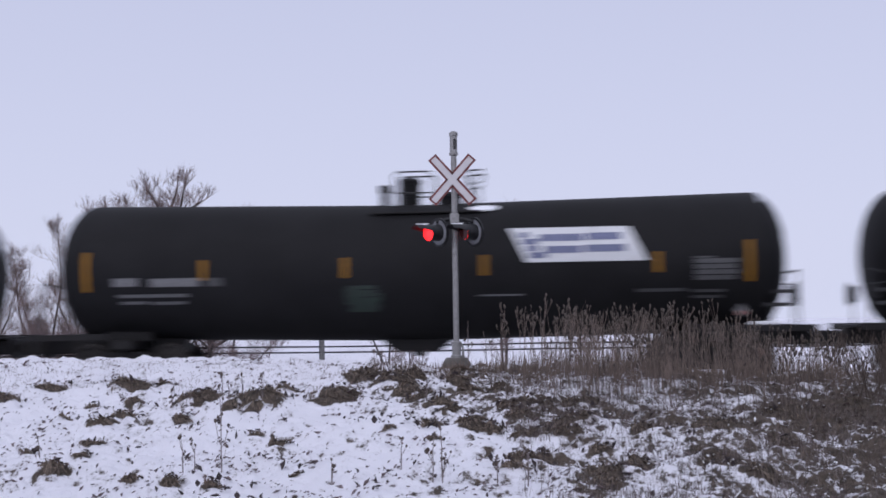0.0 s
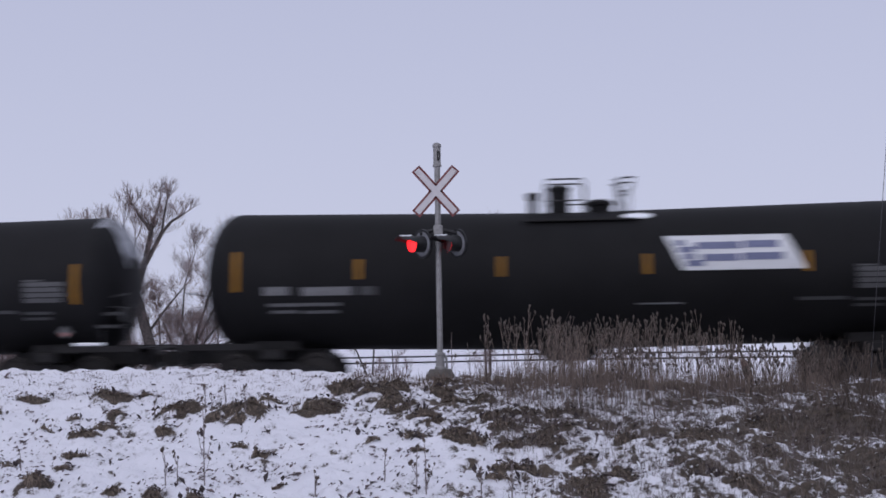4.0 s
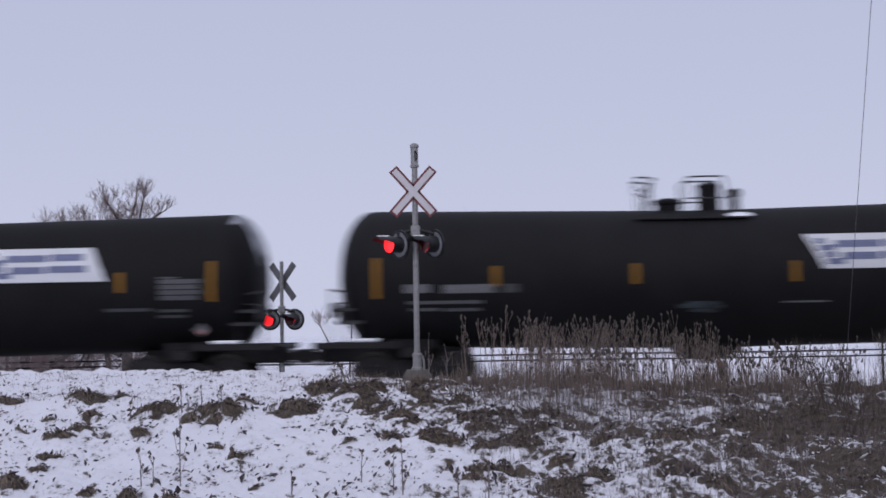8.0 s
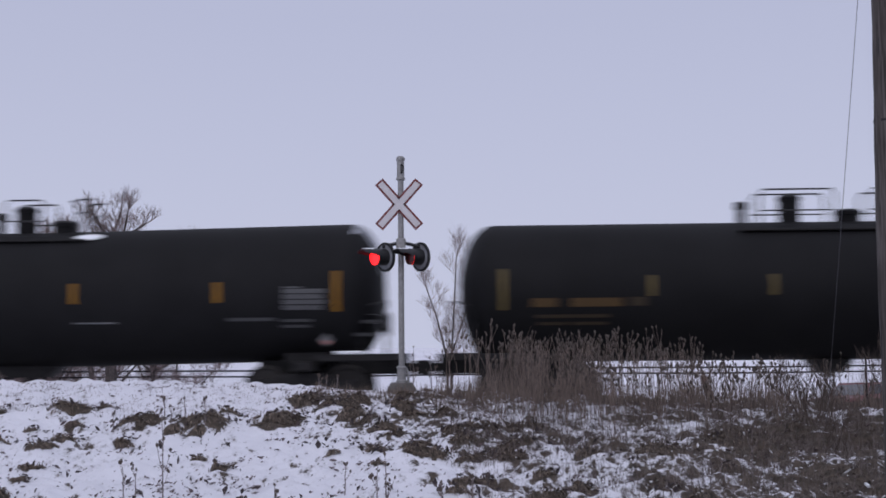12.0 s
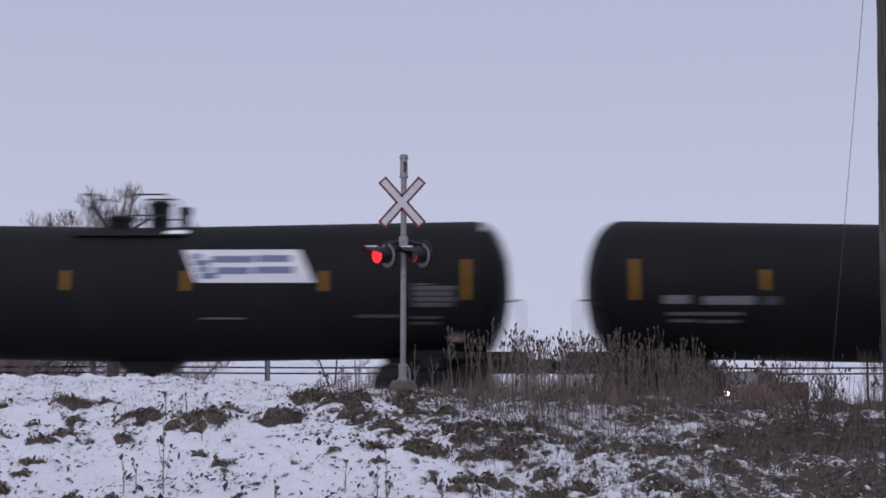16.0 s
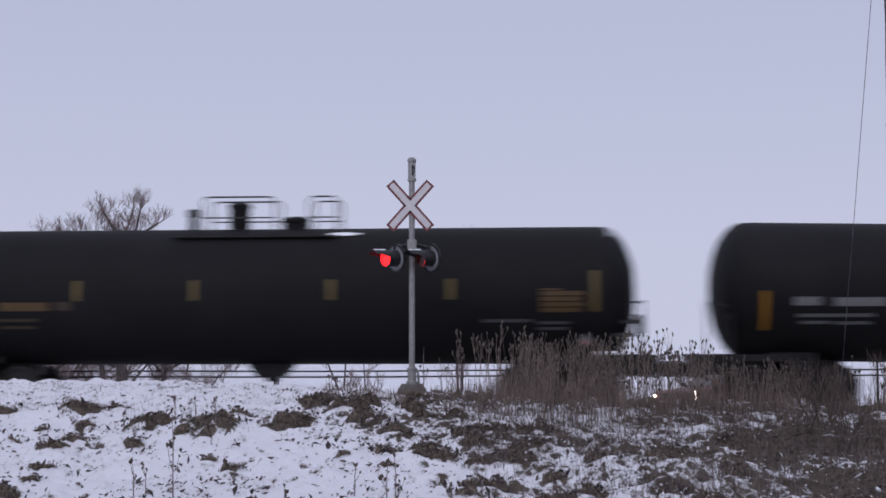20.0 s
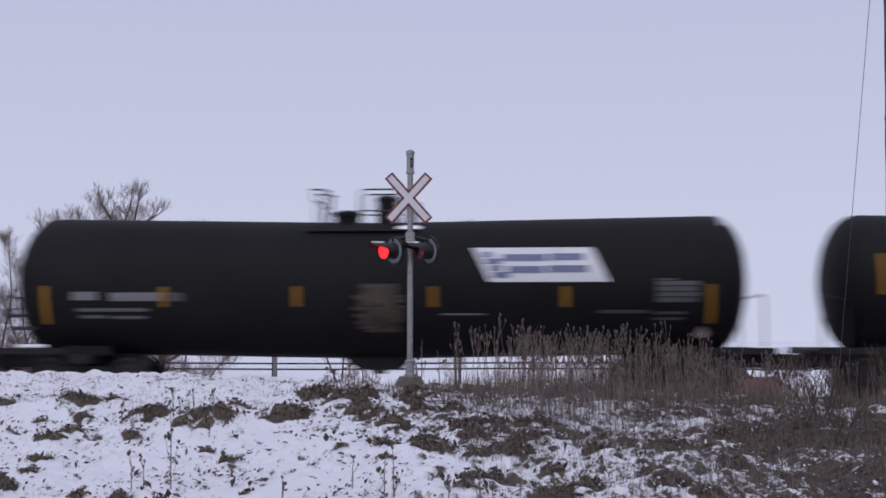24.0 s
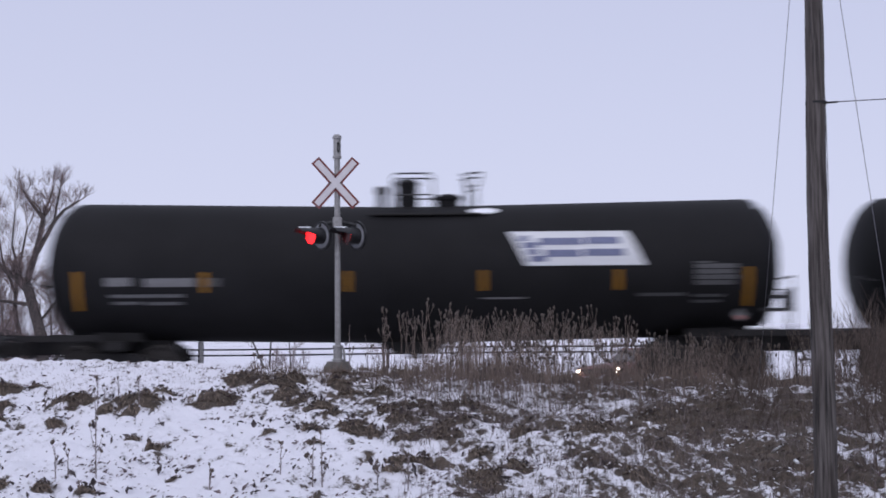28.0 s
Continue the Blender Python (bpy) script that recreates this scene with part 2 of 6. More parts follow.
def pole_material():
    """Old grey wood with long upright grain, dark checks and brown patches."""
    m = bpy.data.materials.new("weathered_pole_wood")
    m.use_nodes = True
    n, l = m.node_tree.nodes, m.node_tree.links
    b = n["Principled BSDF"]
    tc = n.new("ShaderNodeTexCoord")
    fac = []
    for stretch, scale, detail in (((1, 1, 0.045), 42, 6), ((1, 1, 0.14), 8, 6)):
        mp, noi = n.new("ShaderNodeMapping"), n.new("ShaderNodeTexNoise")
        mp.inputs["Scale"].default_value = stretch
        noi.inputs["Scale"].default_value, noi.inputs["Detail"].default_value = scale, detail
        l.new(tc.outputs["Object"], mp.inputs["Vector"])
        l.new(mp.outputs["Vector"], noi.inputs["Vector"])
        fac.append(noi.outputs["Fac"])
    grain, patch = n.new("ShaderNodeValToRGB"), n.new("ShaderNodeValToRGB")
    grain.color_ramp.elements[0].position, grain.color_ramp.elements[1].position = 0.36, 0.62
    grain.color_ramp.elements[0].color, grain.color_ramp.elements[1].color = (0.028, 0.024, 0.022, 1), (0.135, 0.12, 0.113, 1)
    patch.color_ramp.elements[0].position, patch.color_ramp.elements[1].position = 0.42, 0.66
    patch.color_ramp.elements[0].color, patch.color_ramp.elements[1].color = (0, 0, 0, 1), (0.7, 0.7, 0.7, 1)
    l.new(fac[0], grain.inputs["Fac"])
    l.new(fac[1], patch.inputs["Fac"])
    mx = n.new("ShaderNodeMix")
    mx.data_type = "RGBA"
    mx.inputs["B"].default_value = (0.042, 0.033, 0.029, 1)
    l.new(patch.outputs["Color"], mx.inputs["Factor"])
    l.new(grain.outputs["Color"], mx.inputs["A"])
    l.new(mx.outputs["Result"], b.inputs["Base Color"])
    b.inputs["Roughness"].default_value = 0.9
    bp = n.new("ShaderNodeBump")
    bp.inputs["Strength"].default_value, bp.inputs["Distance"].default_value = 0.8, 0.008
    l.new(fac[0], bp.inputs["Height"])
    l.new(bp.outputs["Normal"], b.inputs["Normal"])
    return m


POLE_WOOD = pole_material()
GROUND = ground_material()
# snow cover lightened to act as a reflector for the tanks' undersides
BALLAST = material("snowy_ballast", (0.72, 0.72, 0.76), 0.95, color2=(0.38, 0.37, 0.38), scale=14, stain=(0.75, 0.76, 0.8), stain_scale=2.5, stain_amount=0.9, bump=1.0, bump_scale=25)
ROAD = material("packed_snow_road", (0.76, 0.76, 0.79), 0.9, color2=(0.55, 0.54, 0.55), scale=1.3, bump=0.3)


# ---- mesh tools ----
class Mesh:
    """Collects vertices and faces of one part."""

    def __init__(self):
        self.v, self.f = [], []

    def add(self, verts, faces):
        k = len(self.v)
        self.v.extend([tuple(p) for p in verts])
        self.f.extend([tuple(i + k for i in q) for q in faces])
        return self

    def box(self, x0, x1, y0, y1, z0, z1, bevel=0.0, m=None):
        b = min(bevel, (x1 - x0) / 3, (y1 - y0) / 3, (z1 - z0) / 3)
        if b <= 0:
            vs = [(x, y, z) for x in (x0, x1) for y in (y0, y1) for z in (z0, z1)]
            fs = [(0, 1, 3, 2), (4, 6, 7, 5), (0, 4, 5, 1), (2, 3, 7, 6), (0, 2, 6, 4), (1, 5, 7, 3)]
        else:
            vs, fs, at = [], [], {}
            for i, x in enumerate((x0, x1)):
                for j, y in enumerate((y0, y1)):
                    for k, z in enumerate((z0, z1)):
                        sx, sy, sz = (1 - 2 * i) * b, (1 - 2 * j) * b, (1 - 2 * k) * b
                        at[i, j, k, 0], at[i, j, k, 1], at[i, j, k, 2] = len(vs), len(vs) + 1, len(vs) + 2
                        vs += [(x, y + sy, z + sz), (x + sx, y, z + sz), (x + sx, y + sy, z)]
                        fs.append((len(vs) - 3, len(vs) - 2, len(vs) - 1))
            for i in (0, 1):
                fs.append([at[i, j, k, 0] for j, k in ((0, 0), (0, 1), (1, 1), (1, 0))])
                fs.append([at[j, i, k, 1] for j, k in ((0, 0), (0, 1), (1, 1), (1, 0))])
                fs.append([at[j, k, i, 2] for j, k in ((0, 0), (0, 1), (1, 1), (1, 0))])
                for j in (0, 1):
                    fs.append((at[i, j, 0, 0], at[i, j, 1, 0], at[i, j, 1, 1], at[i, j, 0, 1]))
                    fs.append((at[i, 0, j, 0], at[i, 1, j, 0], at[i, 1, j, 2], at[i, 0, j, 2]))
                    fs.append((at[0, i, j, 1], at[1, i, j, 1], at[1, i, j, 2], at[0, i, j, 2]))
        if m is not None:
            vs = [m @ Vector(p) for p in vs]
        return self.add(vs, fs)

    def tube(self, path, radii, sides=8, caps=True):
        """A tube along a list of points; radii: one number or one a point."""
        path = [Vector(p) for p in path]
        if isinstance(radii, (int, float)):
            radii = [radii] * len(path)
        radii = [float(q) for q in radii]
        rings, side = [], None
        for i, p in enumerate(path):
            d = (path[min(i + 1, len(path) - 1)] - path[max(i - 1, 0)]).normalized()
            if side is None:
                side = d.cross(Vector((0, 0, 1)) if abs(d.z) < 0.9 else Vector((1, 0, 0))).normalized()
            else:
                side = (side - d * side.dot(d)).normalized()
            up = side.cross(d)
            rings.append([p + radii[i] * (math.cos(a) * side + math.sin(a) * up) for a in (2 * math.pi * k / sides for k in range(sides))])
        vs = [q for r in rings for q in r]
        fs = [(i * sides + k, i * sides + (k + 1) % sides, (i + 1) * sides + (k + 1) % sides, (i + 1) * sides + k)
              for i in range(len(path) - 1) for k in range(sides)]
        if caps:
            fs += [tuple(range(sides))[::-1], tuple(range((len(path) - 1) * sides, len(path) * sides))]
        return self.add(vs, fs)

    def lathe(self, profile, sides=24, m=None):
        """Turns a profile of (radius, height) round z."""
        vs = [(r * math.cos(2 * math.pi * k / sides), r * math.sin(2 * math.pi * k / sides), h) for r, h in profile for k in range(sides)]
        if m is not None:
            vs = [m @ Vector(p) for p in vs]
        fs = [(i * sides + k, i * sides + (k + 1) % sides, (i + 1) * sides + (k + 1) % sides, (i + 1) * sides + k)
              for i in range(len(profile) - 1) for k in range(sides)]
        fs += [tuple(range(sides))[::-1], tuple(range((len(profile) - 1) * sides, len(profile) * sides))]
        return self.add(vs, fs)

    def prism(self, outline, y0, y1, m=None):
        """An outline of (x, z) pushed from y0 to y1."""
        k = len(outline)
        vs = [(x, y0, z) for x, z in outline] + [(x, y1, z) for x, z in outline]
        if m is not None:
            vs = [m @ Vector(p) for p in vs]
        fs = [tuple(range(k)), tuple(range(2 * k - 1, k - 1, -1))] + [(i, i + k, (i + 1) % k + k, (i + 1) % k) for i in range(k)]
        return self.add(vs, fs)

    def data(self, name, mat, smooth=30):
        me = bpy.data.meshes.new(name)
        me.from_pydata(self.v, [], self.f)
        bm = bmesh.new()
        bm.from_mesh(me)
        bmesh.ops.recalc_face_normals(bm, faces=bm.faces)
        bm.to_mesh(me)
        bm.free()
        if mat:
            me.materials.append(mat)
        if smooth:
            me.polygons.foreach_set("use_smooth", [True] * len(me.polygons))
            me.set_sharp_from_angle(angle=radians(smooth))
        return me


def part(name, mesh, mat, parent, label="", m=None):
    """One mesh object under a thing or a part."""
    ob = new(name, mesh.data(name, mat) if isinstance(mesh, Mesh) else mesh)
    ob.parent = parent
    if m is not None:
        ob.matrix_basis = m
    return tagged(ob, label)


def thing(name, label, category, m=None, group="", kind=""):
    ob = new(name)
    ob.empty_display_size = 0.2
    if m is not None:
        ob.matrix_basis = m
    return tagged(ob, label, category, group, kind)


def fast_mesh(name, verts, faces, mat, smooth=False):
    """A mesh from numpy arrays of vertices and of faces of equal size."""
    me = bpy.data.meshes.new(name)
    nf, k = faces.shape
    me.vertices.add(len(verts))
    me.vertices.foreach_set("co", np.asarray(verts, dtype=np.float32).ravel())
    me.loops.add(nf * k)
    me.loops.foreach_set("vertex_index", faces.astype(np.int32).ravel())
    me.polygons.add(nf)
    me.polygons.foreach_set("loop_start", np.arange(0, nf * k, k, dtype=np.int32))
    me.polygons.foreach_set("loop_total", np.full(nf, k, dtype=np.int32))
    me.update(calc_edges=True)
    me.validate()
    if smooth:
        me.polygons.foreach_set("use_smooth", [True] * nf)
    me.materials.append(mat)
    return me


def hash2(ix, iy, seed):
    h = (ix.astype(np.int64) * 374761393 + iy.astype(np.int64) * 668265263 + seed * 1442695041) & 0xFFFFFFFF
    h = ((h ^ (h >> 13)) * 1274126177) & 0xFFFFFFFF
    return ((h ^ (h >> 16)) & 0xFFFF) / 65535.0


def value_noise(x, y, seed=0):
    """Smooth noise from 0 to 1 on a unit lattice."""
    x, y = np.asarray(x, dtype=float), np.asarray(y, dtype=float)
    ix, iy = np.floor(x), np.floor(y)
    fx, fy = x - ix, y - iy
    fx, fy = fx * fx * (3 - 2 * fx), fy * fy * (3 - 2 * fy)
    a, b = hash2(ix, iy, seed), hash2(ix + 1, iy, seed)
    c, d = hash2(ix, iy + 1, seed), hash2(ix + 1, iy + 1, seed)
    return (a * (1 - fx) + b * fx) * (1 - fy) + (c * (1 - fx) + d * fx) * fy


def fractal(x, y, size, octaves=4, seed=0):
    total, gain, norm = 0.0, 1.0, 0.0
    for o in range(octaves):
        total = total + gain * value_noise(np.asarray(x) / size * 2 ** o + 17.3 * o, np.asarray(y) / size * 2 ** o - 9.1 * o, seed + o)
        norm += gain
        gain *= 0.5
    return total / norm


# ---- the lie of the land ----
TRACK_ANGLE = -3.3
TRACK_Y = 28.9
U = Vector((math.cos(radians(TRACK_ANGLE)), math.sin(radians(TRACK_ANGLE)), 0))


def on_track(s, side=0.0, z=0.0):
    """The point s metres along the track from abreast of the camera; side: metres away from the camera."""
    return Vector((0, TRACK_Y, z)) + s * U + side * Vector((-U.y, U.x, 0))


def track_distance(x, y):
    return (np.asarray(x) - 0) * -U.y + (np.asarray(y) - TRACK_Y) * U.x


def smooth_step(a, b, v):
    t = np.clip((np.asarray(v) - a) / (b - a), 0, 1)
    return t * t * (3 - 2 * t)


def land(x, y):
    """Height of the bare ground, without tussocks."""
    x, y = np.asarray(x, dtype=float), np.asarray(y, dtype=float)
    d = track_distance(x, y)
    crest = np.interp(x, [-14, -7, -3, -1.8, -0.5, 0.6, 2, 5, 8, 14], [0.78, 0.74, 0.66, 0.56, 0.43, 0.38, 0.31, 0.22, 0.18, 0.12])
    climb = np.interp(y, [0, 6, 11, 13, 15, 17.5, 20, 22, 23.4, 24.4], [0, 0, -0.36, -0.40, -0.30, 0.0, 0.36, 0.68, 0.93, 1.0]) 
    near = np.where(climb < 0, -0.33 + climb, -0.33 + climb * (crest + 0.33))
    near = near - 0.095 * smooth_step(0.6, -2.6, x) * smooth_step(10.5, 14.0, y)
    bed = -0.28
    field = -1.05 - 0.35 * smooth_step(60, 200, y)
    z = np.where(d < 0, near + (bed - near) * smooth_step(-3.3, -2.1, d), bed + (field - bed) * smooth_step(2.0, 5.5, d))
    z = z - 0.75 * smooth_step(46.0, 53.0, y) * smooth_step(7, 13, x) * (1 - smooth_step(70, 110, y))
    far_x = smooth_step(60, 140, np.abs(x))
    return z * (1 - far_x * (d < -3)) + (-0.5) * far_x * (d < -3)


# matted grass mounds that show through the snow: x, y, radius
MOUNDS = [
    (-7.21, 21.60, 0.23), (-5.95, 21.74, 0.33), (-4.49, 20.56, 0.34), (-3.57, 20.22, 0.40), (-5.59, 19.04, 0.19), (-5.44, 19.56, 0.17),
    (-5.37, 17.82, 0.15), (-5.38, 16.30, 0.18), (-3.81, 15.80, 0.14), (-4.54, 19.58, 0.13), (-3.23, 18.46, 0.10), (-5.51, 20.44, 0.13),
    (-2.01, 22.40, 0.44), (-2.37, 20.70, 0.38), (-1.20, 21.40, 0.23), (-0.64, 20.32, 0.22), (-0.25, 21.74, 0.18), (-0.51, 19.68, 0.17),
    (-0.17, 18.86, 0.20), (-2.84, 17.96, 0.12), (-3.26, 21.54, 0.15), (-3.27, 20.36, 0.16), (-0.40, 23.08, 0.20), (-0.81, 19.00, 0.12),
    (0.83, 20.40, 0.27), (0.52, 19.06, 0.21), (1.53, 20.40, 0.31), (1.44, 15.78, 0.21), (0.35, 15.78, 0.14), (1.09, 17.74, 0.23),
    (-1.50, 21.90, 0.26), (-1.00, 20.90, 0.20), (-1.25, 22.80, 0.24), (-0.45, 22.40, 0.20),
]


# smaller tufts and hummocks among them
TUFTS = [
    (0.16, 18.32, 0.12), (-0.67, 17.46, 0.09), (0.55, 17.84, 0.20), (0.68, 16.43, 0.14), (0.39, 16.42, 0.12), (1.24, 18.54, 0.32), (0.37, 20.16, 0.13), (0.21, 21.92, 0.13),
    (-1.36, 18.48, 0.09), (1.43, 15.14, 0.18), (2.18, 17.84, 0.18), (1.48, 16.78, 0.14), (1.90, 16.16, 0.17), (3.14, 18.08, 0.31), (4.37, 19.08, 0.39), (3.22, 15.26, 0.19),
    (2.89, 15.90, 0.14), (3.88, 17.00, 0.18), (-0.18, 18.32, 0.20), (-4.30, 15.68, 0.10), (-6.19, 20.44, 0.09), (-6.29, 19.48, 0.08), (-5.43, 22.06, 0.09), (-5.02, 21.10, 0.08),
    (-6.29, 17.78, 0.07), (-5.39, 17.28, 0.09), (-3.24, 15.48, 0.09), (-2.38, 16.22, 0.07), (-7.69, 20.80, 0.20),
]
MOUNDS += TUFTS


def mounds(x, y):
    """Bump height and cover of the mounds."""
    x, y = np.asarray(x, dtype=float), np.asarray(y, dtype=float)
    h, c = np.zeros_like(x), np.zeros_like(x)
    wob = 0.9 * (fractal(x, y, 0.22, 3, 8) - 0.5)
    for mx, my, r in MOUNDS:
        q = ((x - mx) / (r * 1.3)) ** 2 + ((y - my) / (r * 1.25)) ** 2
        near = q < 9
        h = h + np.where(near, 0.52 * r * np.exp(-q * 0.9), 0)
        c = np.maximum(c, np.where(near, smooth_step(1.0, 0.3, q + wob * 1.8), 0))
    return h, c


def bareness(x, y):
    """How much of the grass and soil shows through the snow, 0 to 1."""
    x, y = np.asarray(x, dtype=float), np.asarray(y, dtype=float)
    east = smooth_step(-0.9, 3.0, x - 0.34 * (18.5 - y))
    mid = np.exp(-((y - 21.0) / 2.3) ** 2) * smooth_step(-3.6, -0.8, x) * (1 - 1.4 * smooth_step(21.6, 22.8, y) * smooth_step(-0.8, 0.6, x))
    fine = fractal(x * 0.8, y * 0.5, 0.17, 3, 5)
    dark = smooth_step(1.3, 0.5, ((x - 5.6) / 2.0) ** 2 + ((y - 19.2) / 1.5) ** 2 + 1.2 * (fractal(x, y, 0.7, 3, 61) - 0.5))
    patch = fractal(x * 0.7, y * 0.45, 0.9, 3, 15)
    broad = fractal(x * 0.6, y * 0.4, 2.6, 3, 21)
    band = np.exp(-((y - 18.5 - 0.12 * x) / 1.0) ** 2) * smooth_step(0.6, 1.8, x)
    slope = np.exp(-((y - 21.0) / 1.5) ** 2) * smooth_step(0.2, 1.2, x) * (1 - 0.5 * smooth_step(4.0, 5.5, x)) * (1 - smooth_step(6.6, 7.6, x))
    streak = fractal(x + 0.28 * y, y * 0.22, 0.19, 3, 25) - 0.5
    bare = (1 - east) * (0.7 * (fine - 0.5) + 0.6 * (patch - 0.5)) + east * (0.95 * streak + 0.45 * (patch - 0.5) + 0.3 * (broad - 0.5))
    bare = bare + 0.085 + (0.42 + 0.12 * smooth_step(17.8, 16.6, y)) * east + 0.20 * mid + 0.22 * dark + 0.05 * band - 0.27 * slope
    # snow slides off the steep little faces
    face = (tussocks(x, y + 0.07) - tussocks(x, y - 0.07)) / 0.14 - 0.25 * (tussocks(x + 0.06, y) - tussocks(x - 0.06, y)) / 0.12
    bare = bare + (0.42 - 0.22 * east) * np.clip(face, -0.7, 0.7)
    bare = bare + 0.9 * mounds(x, y)[1]
    d = track_distance(x, y)
    bank = smooth_step(22.0, 23.6, y) * smooth_step(1.6, 4.5, x) * (d < 0)
    bare = bare + 0.16 * bank * smooth_step(2.4, 4.0, x) - 0.18 * smooth_step(-0.5, -2.5, x) * smooth_step(21.8, 23.0, y)
    return np.where(d > 3, 0.22 + 0.5 * (fractal(x, y, 6.0, 4, 33) - 0.5), bare)


def tussocks(x, y):
    """Small relief of snowed-over grass."""
    fade = np.clip(1.2 - np.abs(np.asarray(y) - 18) / 25, 0, 1)
    x, y = np.asarray(x, dtype=float), np.asarray(y, dtype=float)
    lumps = fractal(x + 0.3 * y, y, 0.55, 3, 51) - 0.5
    fine = fractal(x * 0.8 + 0.3 * y, y, 0.18, 2, 71) - 0.5
    east = smooth_step(-1.0, 4.0, x)
    crease = np.abs(fractal(x * 0.75 + 0.25 * y, y, 0.30, 2, 81) - 0.5) * 2
    return fade * ((0.19 + 0.12 * east) * lumps + (0.15 + 0.03 * east) * fine + 0.085 * np.minimum(crease, 0.4)) + mounds(x, y)[0]


def height(x, y):
    d = np.abs(track_distance(x, y))
    return land(x, y) + tussocks(x, y) * smooth_step(1.9, 3.2, d)


# ---- ground, road and track ----
def spread(dense0, dense1, step, lo, hi, growth=1.18):
    mid = list(np.arange(dense0, dense1 + step / 2, step))
    out, s = [], step
    v = mid[0]
    while v > lo:
        s *= growth
        v -= s
        out.insert(0, max(v, lo))
    s, v = step, mid[-1]
    tail = []
    while v < hi:
        s *= growth
        v += s
        tail.append(min(v, hi))
    return np.array(out + mid + tail)


def make_ground():
    xs = spread(-10.5, 12.0, 0.056, -3000, 3000)
    ys = np.concatenate([spread(11.0, 26.5, 0.048, -3000, 26.51)[:-1], spread(26.5, 50, 0.4, 26.5, 4000, 1.15)])
    ys = np.unique(np.round(ys, 4))
    gx, gy = np.meshgrid(xs, ys)
    gz = height(gx, gy)
    verts = np.stack([gx, gy, gz], -1).reshape(-1, 3)
    nx, ny = len(xs), len(ys)
    i = (np.arange(ny - 1)[:, None] * nx + np.arange(nx - 1)[None, :]).ravel()
    faces = np.stack([i, i + 1, i + nx + 1, i + nx], 1)
    me = fast_mesh("ground", verts, faces, GROUND, smooth=True)
    attr = me.attributes.new("bare", "FLOAT", "POINT")
    attr.data.foreach_set("value", bareness(gx, gy).ravel().astype(np.float32))
    return tagged(new("ground", me), "snow-covered field with dry grass showing through", "ground", kind="structure")


make_ground()


def make_track():
    root = thing("railway_track", "single railway track on snowy ballast", "railway track", kind="structure")
    bed = Mesh()
    prof = [(-2.3, -0.5), (-1.75, -0.2), (1.75, -0.2), (2.3, -0.5)]
    stations = [-650, -200, -60, -30, -10, 0, 10, 30, 60, 200, 650]
    vs = [on_track(s, p, z) for s in stations for p, z in prof]
    fs = [(i * 4 + k, i * 4 + k + 1, i * 4 + k + 5, i * 4 + k + 4) for i in range(len(stations) - 1) for k in range(3)]
    bed.add(vs, fs)
    part("ballast", bed, BALLAST, root, "snow-dusted grey ballast")
    outline = [(-0.07, -0.17), (0.07, -0.17), (0.07, -0.15), (0.012, -0.13), (0.012, -0.045), (0.036, -0.03), (0.036, -0.004), (0.03, 0.0),
               (-0.03, 0.0), (-0.036, -0.004), (-0.036, -0.03), (-0.012, -0.045), (-0.012, -0.13), (-0.07, -0.15)]
    for side in (-0.7525, 0.7525):
        rail = Mesh()
        k = len(outline)
        vs = [on_track(s, side + a, z) for s in (-650, 650) for a, z in outline]
        rail.add(vs, [tuple(range(k)), tuple(range(2 * k - 1, k - 1, -1))] + [(i, i + k, (i + 1) % k + k, (i + 1) % k) for i in range(k)])
        part("rail", rail, STEEL, root)
    tie = Mesh().box(-0.11, 0.11, -1.3, 1.3, -0.33, -0.172, 0.012)
    tie_data = tie.data("tie", TIE)
    for i in range(-40, 41):
        p = on_track(i * 0.53)
        part("tie", tie_data, None, root, m=pose(p.x, p.y, 0, 0, 0, TRACK_ANGLE + 0.6 * math.sin(i * 1.7)))
    return root


make_track()

PICKUP_STOP = Vector((8.03, 44.0, 0))
ROAD_DIR = Vector((math.sin(radians(46)), math.cos(radians(46)), 0))


def make_road():
    """The lane that comes up to the crossing from the far side."""
    rows, vs = [], []
    for k in range(0, 41):
        s = -10.5 + 3.2 * k
        c = PICKUP_STOP + ROAD_DIR * s
        side = Vector((ROAD_DIR.y, -ROAD_DIR.x, 0))
        for w in (-2.9, -1.5, 0, 1.5, 2.9):
            p = c + side * w
            vs.append((p.x, p.y, float(land(p.x, p.y)) + 0.06 - 0.012 * abs(w)))
    fs = [(i * 5 + j, i * 5 + j + 1, i * 5 + j + 6, i * 5 + j + 5) for i in range(40) for j in range(4)]
    me = Mesh().add(vs, fs).data("road", ROAD)
    return tagged(new("road", me), "lane of packed snow behind the railway", "road", kind="structure")


make_road()


# ---- tank cars ----
PITCH = 17.693
RADIUS = 1.51
TANK_LEN = {"sloped": 16.02, "straight": 16.08}
HEAD = 0.76
SLOPE = {"sloped": 0.0165, "straight": 0.0}
AXIS_Z = {"sloped": 2.42, "straight": 2.47}


def axis_z(x, shape):
    return AXIS_Z[shape] + SLOPE[shape] * (abs(x) if abs(x) > 0.6 else 0.3 + x * x / 1.2)


